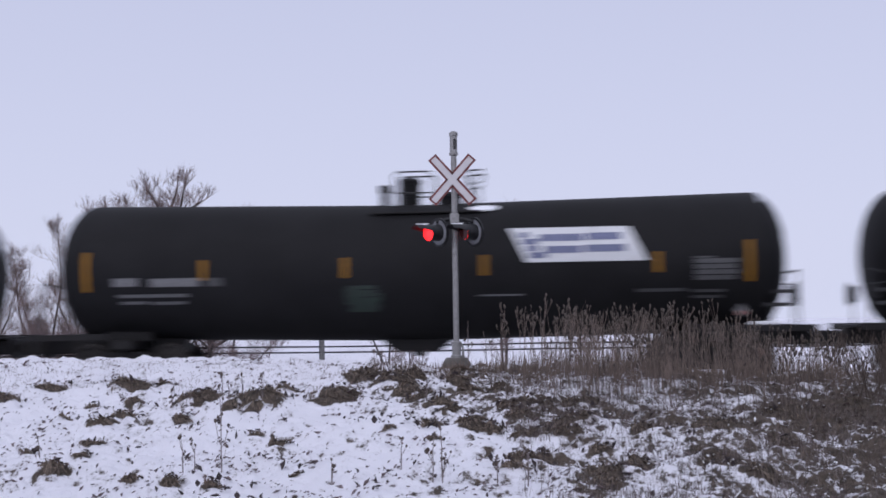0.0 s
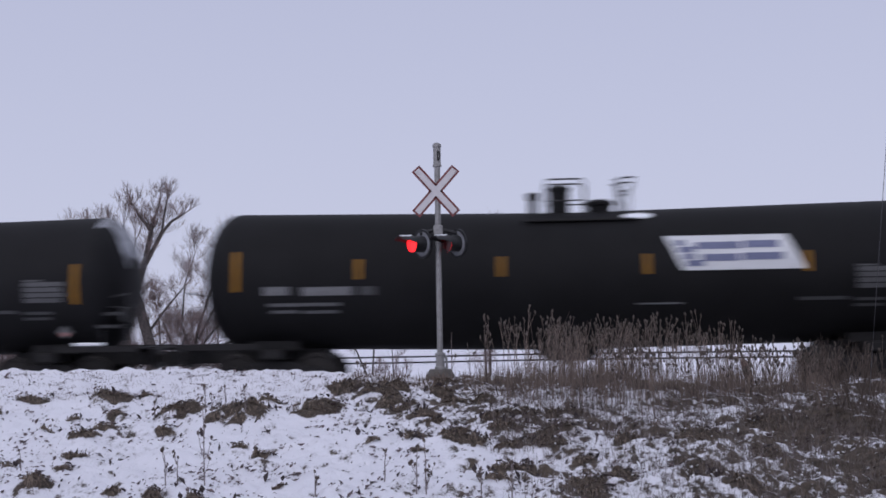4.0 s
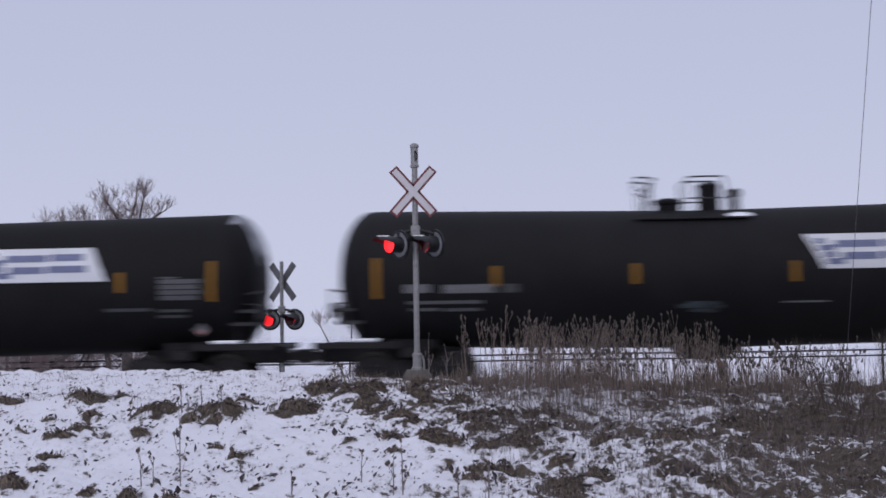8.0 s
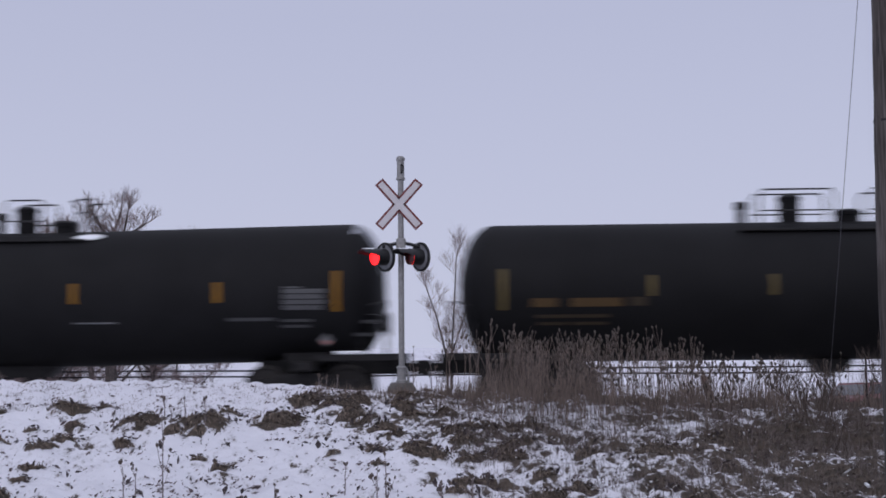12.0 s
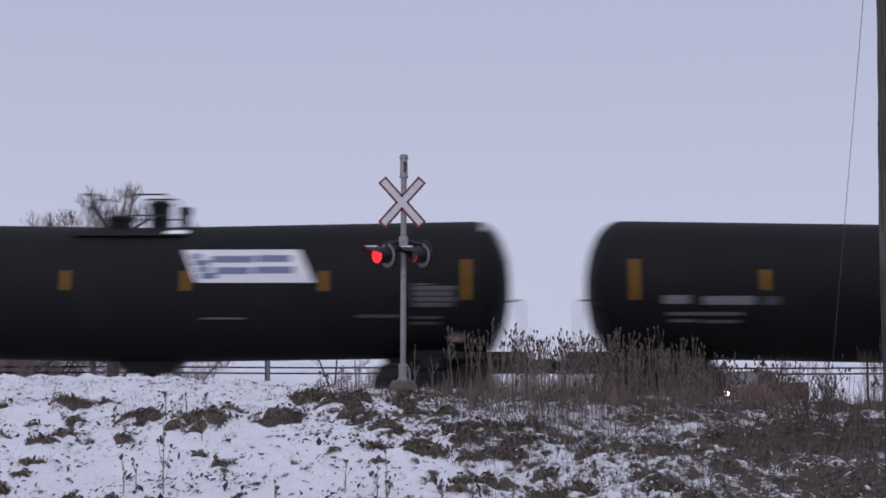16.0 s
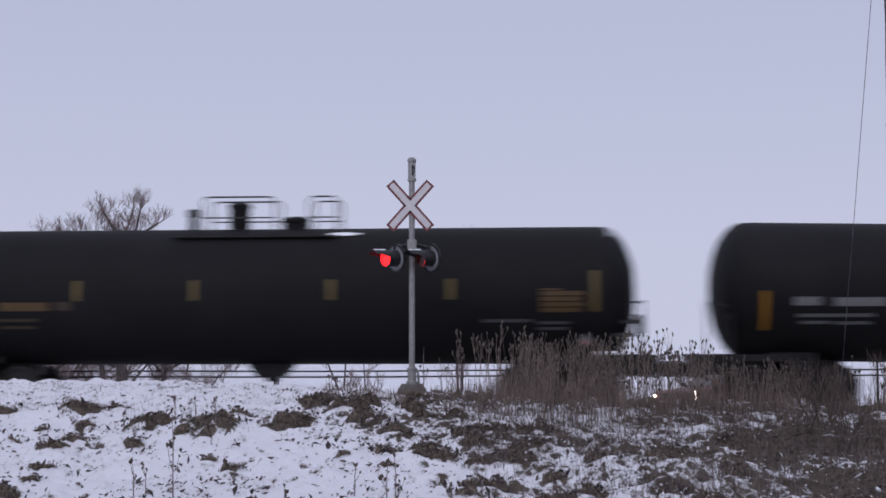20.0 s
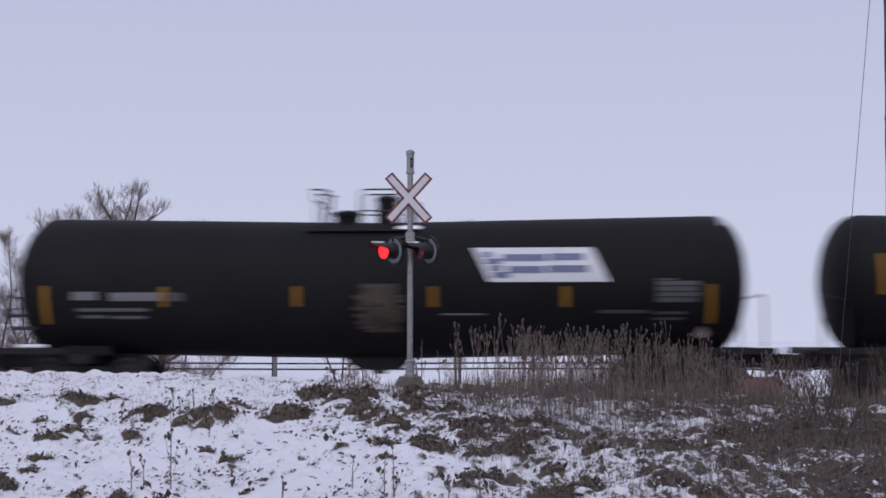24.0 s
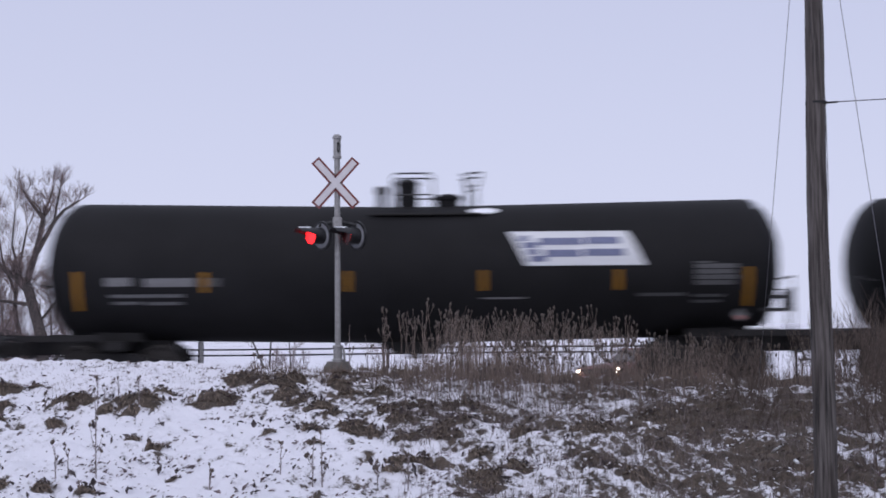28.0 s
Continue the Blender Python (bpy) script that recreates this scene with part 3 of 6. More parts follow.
def tank_shell(shape):
    half = TANK_LEN[shape] / 2
    straight = half - HEAD
    stations = []
    for k in range(9):
        a = math.pi / 2 * k / 8
        stations.append((-straight - HEAD * math.cos(a), max(RADIUS * math.sin(a) ** 0.92, 0.02)))
    for x in (-5.2, -3.5, -1.8, -0.6, -0.3, 0, 0.3, 0.6, 1.8, 3.5, 5.2):
        stations.append((x, RADIUS))
    for k in range(8, -1, -1):
        a = math.pi / 2 * k / 8
        stations.append((straight + HEAD * math.cos(a), max(RADIUS * math.sin(a) ** 0.92, 0.02)))
    n = 48
    vs = [(x, r * math.cos(2 * math.pi * k / n), axis_z(x, shape) + r * math.sin(2 * math.pi * k / n)) for x, r in stations for k in range(n)]
    fs = [(i * n + k, i * n + (k + 1) % n, (i + 1) * n + (k + 1) % n, (i + 1) * n + k) for i in range(len(stations) - 1) for k in range(n)]
    fs += [tuple(range(n)), tuple(range(len(vs) - n, len(vs)))]
    return Mesh().add(vs, fs)


def head_frost(shape):
    """Crust of snow on the upper part of the trailing head."""
    m, vs = Mesh(), []
    straight = TANK_LEN[shape] / 2 - HEAD
    nu, nv = 8, 12
    for i in range(nu + 1):
        a = radians(8 + 62 * i / nu)
        for j in range(nv + 1):
            spread_a = radians(50 - 22 * math.sin(3.1 * i / nu + 0.6))
            b = math.pi / 2 - spread_a + 2 * spread_a * j / nv
            r = (RADIUS + 0.012) * math.sin(math.pi / 2 - a * 0.98) ** 0.92
            x = straight + (HEAD + 0.012) * math.sin(a)
            vs.append((x, r * math.cos(b), axis_z(x, shape) + r * math.sin(b)))
    return m.add(vs, [(i * (nv + 1) + j, i * (nv + 1) + j + 1, (i + 1) * (nv + 1) + j + 1, (i + 1) * (nv + 1) + j) for i in range(nu) for j in range(nv)])


def on_shell(mesh, shape, x0, x1, z0, z1, skew=0.0, lift=0.008, nx=1, nz=4):
    """A thin level sheet on the tank's side that faces the road; z as at the tank's middle."""
    vs = []
    rise = SLOPE[shape] * abs(x0 + x1) / 2
    for j in range(nz + 1):
        z = z0 + (z1 - z0) * j / nz + rise
        for i in range(nx + 1):
            x = x0 + (x1 - x0) * i / nx + skew * (z1 + rise - z) / (z1 - z0)
            a = math.asin(max(-0.99, min(0.99, (z - axis_z(x, shape)) / RADIUS)))
            r = RADIUS + lift
            vs.append((x, -r * math.cos(a), axis_z(x, shape) + r * math.sin(a)))
    fs = [(j * (nx + 1) + i, j * (nx + 1) + i + 1, (j + 1) * (nx + 1) + i + 1, (j + 1) * (nx + 1) + i) for j in range(nz) for i in range(nx)]
    return mesh.add(vs, fs)


def blob_patch(shape, x0, x1, z0, z1, seed):
    """Sprayed strokes side by side on the tank's side, ragged at their ends."""
    rnd = random.Random(seed)
    m = Mesh()
    rows = max(3, int((z1 - z0) / 0.075))
    h = (z1 - z0) / rows
    for k in range(rows):
        t = (k + 0.5) / rows * 2 - 1
        half = (x1 - x0) / 2 * (1 - 0.35 * t * t) * rnd.uniform(0.8, 1.05)
        x, end = (x0 + x1) / 2 - half + rnd.uniform(-0.1, 0.1), (x0 + x1) / 2 + half
        while x < end - 0.08:
            w = min(rnd.uniform(0.25, 0.9), end - x)
            lo = z0 + h * (k + rnd.uniform(-0.15, 0.1))
            on_shell(m, shape, x, x + w, lo, lo + h * rnd.uniform(0.85, 1.2), skew=rnd.uniform(-0.06, 0.06), lift=0.008 + 0.0012 * (k % 2), nz=1)
            x += w + rnd.choice((0.0, 0.0, 0.02, 0.06))
    return m


def hoop(x0, x1, y, top, foot, bars=1):
    """A guard rail: two bent uprights, a top bar and middle bars."""
    m = Mesh()
    r = 0.022
    m.tube([(x0, y, foot), (x0, y, top - 0.08), (x0 + 0.08, y, top), (x1 - 0.08, y, top), (x1, y, top - 0.08), (x1, y, foot)], r, 6)
    for k in range(bars):
        z = foot + (top - foot) * (k + 1) / (bars + 1)
        m.tube([(x0, y, z), (x1, y, z)], r * 0.8, 6)
    return m


def flag_rail(k, x0, x1, y, top, foot):
    """A guard with a stout inner post, a thin outer one and a short rising top bar."""
    m = Mesh()
    m.tube([(k * (x0 + 0.10), y, foot), (k * (x0 + 0.04), y, top - 0.30), (k * x0, y, top - 0.03)], 0.034, 6)
    m.tube([(k * (x0 - 0.08), y, top - 0.05), (k * (x0 + 0.1), y, top), (k * (x1 + 0.06), y, top + 0.01)], 0.022, 6)
    m.tube([(k * (x1 + 0.04), y, top), (k * x1, y, top - 0.25), (k * (x0 + 0.08), y, top - 0.32)], 0.018, 6)
    m.tube([(k * (x1 - 0.04), y, foot), (k * (x1 - 0.04), y, top - 0.27)], 0.014, 6)
    return m


SHARED = {}


def shared(name, make, mat):
    if name not in SHARED:
        SHARED[name] = make().data(name.split(":")[0], mat)
    return SHARED[name]


def wheel_pair():
    m = Mesh()
    for y in (-0.7525, 0.7525):
        out = 1 if y > 0 else -1
        prof = [(0.08, -0.07), (0.16, -0.08), (0.18, -0.03), (0.40, -0.02), (0.41, -0.065), (0.455, -0.065), (0.46, 0.035), (0.485, 0.045), (0.485, 0.068), (0.41, 0.068), (0.40, 0.02), (0.18, 0.03), (0.16, 0.08), (0.08, 0.09)]
        m.lathe(prof, 28, pose(0, y, 0, 90 * out, 0, 0))
    m.tube([(0, -1.05, 0), (0, 1.05, 0)], 0.075, 12)
    return m


def truck_frame():
    m = Mesh()
    m.box(-0.23, 0.23, -1.0, 1.0, 0.42, 0.66, 0.03)
    m.lathe([(0.3, 0.66), (0.3, 0.76), (0.2, 0.78)], 20)
    m.box(-0.72, 0.72, -0.5, -0.42, 0.46, 0.55, 0.01).box(-0.72, 0.72, 0.42, 0.5, 0.46, 0.55, 0.01)
    return m


def side_frame():
    m = Mesh()
    outline = [(-1.12, 0.40), (-1.12, 0.60), (-0.95, 0.66), (-0.70, 0.62), (-0.42, 0.76), (0.42, 0.76), (0.70, 0.62), (0.95, 0.66), (1.12, 0.60), (1.12, 0.40),
               (0.95, 0.36), (0.74, 0.48), (0.40, 0.24), (-0.40, 0.24), (-0.74, 0.48), (-0.95, 0.36)]
    m.prism(outline, -0.07, 0.07)
    for x in (-0.12, 0.0, 0.12):
        m.tube([(x, -0.1, 0.30), (x, -0.1, 0.56)], 0.05, 10)
    for x in (-0.89, 0.89):
        m.lathe([(0.1, -0.12), (0.13, -0.1), (0.13, 0.1)], 14, pose(x, 0, 0.46, 90, 0, 0))
    return m


def coupler():
    m = Mesh()
    m.box(0.0, 0.55, -0.09, 0.09, -0.09, 0.09, 0.02)
    m.prism([(0.5, -0.14), (0.5, 0.14), (0.66, 0.16), (0.78, 0.10), (0.78, -0.14), (0.62, -0.16)], -0.17, 0.17)
    return m


def end_frame():
    """Stub sill, bolster and striker at one end, towards +x."""
    m = Mesh()
    half = PITCH / 2
    m.box(half - 3.6, half - 0.42, -0.36, 0.36, 0.72, 1.06, 0.03)
    m.box(half - 2.75, half - 2.25, -1.35, 1.35, 0.80, 1.02, 0.04)
    for y in (-0.7, 0.7):
        m.prism([(half - 3.0, 1.0), (half - 1.9, 1.0), (half - 2.0, 1.55), (half - 2.9, 1.55)], y - 0.03, y + 0.03)
    m.box(half - 0.44, half - 0.34, -0.42, 0.42, 0.64, 1.08, 0.02)
    return m


def end_platform():
    """Crossover deck with side sills at one end, towards +x."""
    m = Mesh()
    half = PITCH / 2
    m.box(half - 0.95, half - 0.40, -1.42, 1.42, 1.08, 1.13, 0.01)
    m.box(half - 2.2, half - 0.40, -1.46, -1.39, 1.02, 1.16, 0.01)
    m.box(half - 2.2, half - 0.40, 1.39, 1.46, 1.02, 1.16, 0.01)
    m.box(half - 0.55, half - 0.40, -1.46, -1.1, 0.50, 0.54, 0.005)
    m.tube([(half - 0.44, -1.44, 1.05), (half - 0.44, -1.44, 0.52)], 0.02, 6)
    m.tube([(half - 0.50, -1.12, 1.05), (half - 0.50, -1.12, 0.52)], 0.02, 6)
    return m


def end_rail(tall, side):
    """Ladder-like hand holds at the road side of one end, towards +x."""
    m = Mesh()
    half = PITCH / 2
    y = 1.05 * side
    if tall:
        # the brake end: two thick steps, thin hand holds and an outer upright
        for x in (half - 1.30, half - 0.72):
            m.tube([(x, y, 1.1), (x, y, 2.18 + 0.12 * (x > half - 1))], 0.02, 6)
        m.box(half - 1.42, half - 0.76, y - 0.10, y + 0.10, 1.815, 1.895, 0.012)
        m.box(half - 1.42, half - 0.88, y - 0.10, y + 0.10, 1.54, 1.62, 0.012)
        m.tube([(half - 1.40, y, 2.15), (half - 0.70, y, 2.30)], 0.022, 6)
        m.tube([(half - 1.40, y, 2.03), (half - 0.85, y, 2.00)], 0.014, 6)
        m.box(half - 0.86, half - 0.74, y - 0.12, y + 0.14, 1.68, 2.0, 0.03)
    else:
        x0, x1 = half - 1.12, half - 0.60
        m.tube([(x0, y, 1.1), (x0, y, 2.16), (x1 - 0.05, y, 2.28), (x1, y, 2.22), (x1, y, 1.1)], 0.02, 6)
        m.tube([(x0 - 0.35, y, 2.10), (x0, y, 2.16)], 0.018, 6)
        m.tube([(x0 - 0.3, y, 1.98), (x0 + 0.05, y, 1.97)], 0.014, 6)
    return m


def snow_board(side):
    """Snow that lies on the end sill."""
    half = PITCH / 2
    return Mesh().box(half - 1.80, half - 1.15, 1.425 * side - 0.035, 1.425 * side + 0.035, 1.161, 1.235, 0.02)


def brake_gear():
    m = Mesh()
    half = PITCH / 2
    m.lathe([(0.25, -0.015), (0.28, 0.0), (0.25, 0.015), (0.23, 0.0)], 20, pose(half - 0.70, -0.75, 1.80, 0, 90, 0))
    for k in range(3):
        a = 2 * math.pi * k / 3
        m.tube([(half - 0.70, -0.75, 1.80), (half - 0.70, -0.75 + 0.24 * math.cos(a), 1.80 + 0.24 * math.sin(a))], 0.014, 5)
    m.box(half - 0.86, half - 0.72, -0.88, -0.62, 1.62, 1.98, 0.02)
    m.tube([(half - 0.78, -0.75, 1.65), (half - 0.78, -0.75, 1.1)], 0.02, 6)
    return m


def bottom_outlet(w=1.0):
    m = Mesh()
    m.prism([(-0.85 * w, 0.98), (0.85 * w, 0.98), (0.50 * w, 0.70), (-0.50 * w, 0.70)], -0.30, 0.30)
    m.lathe([(0.13, 0.58), (0.15, 0.6), (0.15, 0.72)], 14)
    return m


LAYOUT = {
    # small stripes along the car, pipe, housing, rail, manway, second rail, snow streak
    "sloped": dict(small=(-4.43, -1.40, 1.65, 4.95), pipe=-0.72, housing=-0.14, rail=(-0.45, 0.42), manway=0.75, rail2=(1.14, 1.44), snow=(1.22, 2.12)),
    "straight": dict(small=(-3.96, -1.43, 1.51, 4.05), pipe=-1.82, housing=-0.76, rail=(-1.49, 0.12), manway=0.52, rail2=(0.88, 1.50), snow=(1.35, 2.05)),
}


def make_tank_car(label, shape="sloped", board=True, mirrored=False, letters="white", right="same"):
    """A tank car on two trucks; x along the car, origin on the rails below its middle."""
    car = thing("tank_car", label, "tank car", group="tank cars of the freight train")
    lay = LAYOUT[shape]
    k = -1 if mirrored else 1
    part("tank", shared("tank:" + shape, lambda: tank_shell(shape), TANK), None, car, "black-painted steel tank shell")
    part("snow_crust", shared("snow_crust:" + shape, lambda: head_frost(shape), FROST), None, car, "crust of snow on the tank head")
    top = axis_z(0, shape) + RADIUS
    tag = shape + str(k)

    def span(a):
        return sorted((k * a[0], k * a[1]))

    part("walkway", shared("walkway:" + tag, lambda: Mesh().box(*span((lay["pipe"] - 0.2, lay["rail2"][1] + 0.1)), -0.95, 0.95, top - 0.26, top - 0.215, 0.01), IRON), None, car)
    part("fittings_housing", shared("fittings_housing:" + tag, lambda: Mesh().lathe([(0.23, -0.25), (0.23, 0.48), (0.26, 0.48), (0.26, 0.54), (0.18, 0.60), (0.03, 0.62)], 20, pose(k * lay["housing"], 0, top)), TANK), None, car)
    part("manway", shared("manway:" + tag, lambda: Mesh().lathe([(0.27, -0.2), (0.27, 0.15), (0.32, 0.15), (0.32, 0.22), (0.2, 0.27), (0.03, 0.28)], 22, pose(k * lay["manway"], 0, top)), TANK), None, car)
    part("relief_valve", shared("relief_valve:" + tag, lambda: Mesh().lathe([(0.10, -0.2), (0.10, 0.28), (0.14, 0.30), (0.14, 0.44), (0.06, 0.47)], 14, pose(k * lay["pipe"], 0, top)), IRON), None, car)
    high = 0.70 if shape == "sloped" else 0.68
    for y in (-0.5, 0.5):
        part("guard_rail", shared("guard_rail:%s%g" % (tag, y), lambda: hoop(*span(lay["rail"]), y, top + high, top - 0.24, 1), RAILING), None, car)
        part("guard_rail", shared("guard_rail2:%s%g" % (tag, y), lambda: hoop(*span(lay["rail2"]), y, top + high, top - 0.24, 1) if shape == "straight" else flag_rail(k, *lay["rail2"], y, top + high, top - 0.24), RAILING), None, car)

    def streak():
        m = Mesh()
        x0, x1 = lay["snow"] if k > 0 else (lay["pipe"] * -0.6, lay["pipe"] * -0.6 + 0.8)
        if shape == "sloped":
            x0, x1 = (x0, x1 - 0.28) if abs(x1) > abs(x0) else (x0 + 0.28, x1)
        n, vs = 10, []
        for i in range(n + 1):
            a = x0 + (x1 - x0) * i / n
            w = (0.105 if shape == "sloped" else 0.06) * math.sin(math.pi * (i * 0.96 + 0.2) / n) ** 0.6
            vs += [(a, -RADIUS * math.cos(t) - 0.005, axis_z(a, shape) + RADIUS * math.sin(t) + 0.016) for t in (1.06 - w, 1.06, 1.06 + w)]
        return m.add(vs, [(3 * i + j, 3 * i + j + 1, 3 * i + j + 4, 3 * i + j + 3) for i in range(n) for j in (0, 1)])

    part("snow_patch", shared("snow_patch:" + tag, streak, SNOW), None, car, "patch of snow beside the walkway")
    stripe_mat = YELLOW if letters == "white" else DULL_YELLOW
    z_mid = AXIS_Z[shape]
    for x in (-7.08, 7.08):
        z = 2.50 - SLOPE[shape] * abs(x)
        part("reflective_stripe", shared("reflective_stripe:%s%s%g" % (shape, letters, x), lambda: on_shell(Mesh(), shape, x - 0.06, x + 0.06, z - 0.43, z + 0.43, nz=5), stripe_mat), None, car)
    for x in lay["small"]:
        z = (2.50 if shape == "sloped" else 2.55) - SLOPE[shape] * abs(x)
        part("reflective_stripe", shared("reflective_stripe:%s%s%g" % (shape, letters, x), lambda: on_shell(Mesh(), shape, x - 0.06, x + 0.06, z - 0.215, z + 0.215, nz=3), stripe_mat), None, car)
    mark = LETTER if letters == "white" else GOLD
    line = MID_LETTER if letters == "white" else FAINT_GOLD
    small_mark = FAINT if letters == "white" else FAINT_GOLD
    words = [(-6.48, -5.94, -0.345, -0.165, mark), (-5.66, -4.58, -0.345, -0.165, mark), (-4.42, -4.08, -0.335, -0.155, small_mark),
             (-6.40, -4.85, -0.575, -0.505, line), (-6.35, -5.75, -0.725, -0.66, line), (-5.65, -4.90, -0.725, -0.66, line),
             (5.9, 6.55, -0.66, -0.60, FAINT), (5.9, 6.5, -0.78, -0.72, FAINT), (4.75, 5.75, -0.62, -0.55, FAINT)]
    if letters == "white":
        words.append((1.45, 2.35, -0.60, -0.565, LETTER))
    words += [(5.95, (6.35, 6.85, 6.80, 6.85, 6.78)[r], 0.05 - 0.115 * r, (0.085 if r == 0 else 0.145) - 0.115 * r, GOLD if letters == "gold" and right == "same" else TABLE_LETTER) for r in range(5)]
    for i, (a, b, lo, hi, mat) in enumerate(words):
        part("lettering", shared("lettering:%d%s%s%d" % (i, tag, letters + right, i), lambda: on_shell(Mesh(), shape, a, b, z_mid + lo, z_mid + hi, nz=1), mat), None, car)
    placard = part("hazard_placard", shared("hazard_placard:" + shape, lambda: Mesh().box(-0.105, 0.105, -0.012, 0.012, -0.105, 0.105, 0.004, pose(6.87, -1.498, 1.47, 0, 45, 0)), MID_LETTER), None, car, "white and red hazard placard")
    part("placard_band", shared("placard_band:" + shape, lambda: Mesh().box(6.79, 6.95, -1.517, -1.511, 1.38, 1.46), HAZARD), None, placard)
    part("placard_bracket", shared("placard_bracket:" + shape, lambda: Mesh().box(6.84, 6.90, -1.485, -0.9, 1.42, 1.48), IRON), None, car)
    if board:
        panel = part("name_board", shared("name_board:" + shape, lambda: on_shell(Mesh(), shape, 2.03, 4.55, z_mid + 0.065, z_mid + 0.80, skew=0.36, lift=0.012, nx=4, nz=6), SIGN_WHITE), None, car, "white slanted name board")

        for i, (a, w) in enumerate(((0.28, 0.20), (0.34, 0.34), (0.44, 0.24), (0.50, 0.36))):
            z = z_mid + 0.72 - 0.145 * i
            part("emblem_block", shared("emblem_block:%d%s" % (i, shape), lambda: on_shell(Mesh(), shape, 1.96 + a, 1.96 + a + w, z - 0.125, z, lift=0.018, nz=1), SIGN_BLUE), None, panel)
        for i, (a, b, z) in enumerate(((2.66, 3.60, 0.655), (3.66, 4.38, 0.655), (2.78, 3.55, 0.40), (3.61, 4.46, 0.40))):
            part("lettering", shared("lettering_board:%d%s" % (i, shape), lambda: on_shell(Mesh(), shape, a, b, z_mid + z - 0.15, z_mid + z, lift=0.018, nz=1), SIGN_BLUE), None, panel)
    for end in (1, -1):
        turn = pose(0, 0, 0) if end == 1 else pose(0, 0, 0, 0, 0, 180)
        part("underframe", shared("underframe", end_frame, IRON), None, car, m=turn)
        deck = part("end_platform", shared("end_platform", end_platform, IRON), None, car, m=turn)
        part("handrail", shared("handrail:%d%d" % (end, k), lambda: end_rail(end == k, -end), RAILING), None, deck)
        if end == k:
            part("snow_cap", shared("snow_cap:%d" % end, lambda: snow_board(-end), SNOW), None, deck, "thin snow on the sill")
        part("coupler", shared("coupler", coupler, IRON), None, car, m=turn @ pose(PITCH / 2 - 0.72, 0, 0.86))
        truck = part("truck", shared("truck", truck_frame, IRON), None, car, m=turn @ pose(PITCH / 2 - 2.5, 0, 0))
        for y in (-1.0, 1.0):
            part("side_frame", shared("side_frame", side_frame, IRON), None, truck, m=pose(0, y, 0))
        for x in (-0.89, 0.89):
            part("wheelset", shared("wheelset", wheel_pair, WHEEL), None, truck, m=pose(x, 0, 0.46))
    part("brake_wheel", shared("brake_wheel", brake_gear, IRON), None, car, m=pose(0, 0, 0) if k > 0 else pose(0, 0, 0, 0, 0, 180))
    part("bottom_outlet", shared("bottom_outlet:" + shape, lambda: bottom_outlet(1.0 if shape == "sloped" else 0.6), IRON), None, car)
    return car


LABELS = {
    ("sloped", True): "black tank car with a white slanted name board",
    ("sloped", False): "plain black tank car with yellow reflective stripes",
    ("straight", False): "straight black tank car with faded yellow lettering",
}
# for each car from the front: shape, board, fittings turned round, lettering
CONSIST = {
    -1: "SB.", 0: "SB.", 1: "SBm", 2: "SB.", 3: "SB.", 4: "SB.", 5: "SB.", 6: "SB.", 7: "SB.", 8: "SBm", 9: "S-m", 10: "S-m", 11: "S-.", 12: "L-.",
    13: "S-.", 14: "S-m", 15: "SBm", 16: "SB.", 17: "Lwm", 18: "SBm", 19: "L-.", 20: "SB.", 21: "L-.", 22: "SB.", 23: "SBm", 24: "SB.", 25: "L-m", 26: "SBm",
    27: "SB.", 28: "SB.", 29: "SB.",
}
GRAFFITI = {
    0: [(GRAFFITI_GREEN, -1.5, -0.6, 1.55, 2.1)],
    1: [(GRAFFITI_BLUE, -2.6, -1.45, 1.75, 2.25), (GRAFFITI_TEAL, -4.1, -3.2, 1.65, 2.15), (GRAFFITI_TEAL, -0.6, 0.1, 1.5, 1.68)],
    3: [(GRAFFITI_TEAL, -3.2, -1.5, 1.5, 2.1)],
    5: [(GRAFFITI_TEAL, -3.75, -2.6, 1.6, 2.2), (GRAFFITI_TEAL, -2.5, -1.6, 1.75, 2.05), (GRAFFITI_TEAL, -0.9, 0.2, 1.75, 2.05)],
    8: [(GRAFFITI_TEAL, -0.7, 0.2, 1.68, 1.92)],
    9: [(GRAFFITI_TEAL, 0.0, 0.7, 1.62, 1.88)],
    10: [(GRAFFITI_WHITE, -0.2, 1.15, 1.62, 2.1), (GRAFFITI_TEAL, -4.25, -2.7, 1.56, 1.75), (GRAFFITI_TEAL, 1.95, 3.1, 1.5, 2.02), (GRAFFITI_TEAL, 3.2, 4.45, 1.65, 1.95), (GRAFFITI_TEAL, 5.3, 6.1, 1.68, 1.9)],
    14: [(GRAFFITI_TEAL, 0.3, 0.9, 1.62, 1.84)],
    17: [(GRAFFITI_GREEN, -2.3, -1.4, 1.65, 2.15)],
    18: [(GRAFFITI_TEAL, -5.8, -4.4, 1.5, 1.9), (GRAFFITI_TEAL, 4.3, 6.5, 1.55, 1.85)],
    20: [(GRAFFITI_BLUE, -3.6, -1.7, 1.6, 2.22), (GRAFFITI_TEAL, -1.3, 0.25, 1.7, 2.2), (GRAFFITI_BROWN, 1.4, 2.4, 1.65, 1.9), (GRAFFITI_BROWN, 2.6, 5.8, 1.65, 2.2)],
    23: [(GRAFFITI_BROWN, -0.4, 0.7, 1.5, 2.5)],
    25: [(GRAFFITI_WHITE, -0.25, 0.65, 2.26, 2.88)],
}
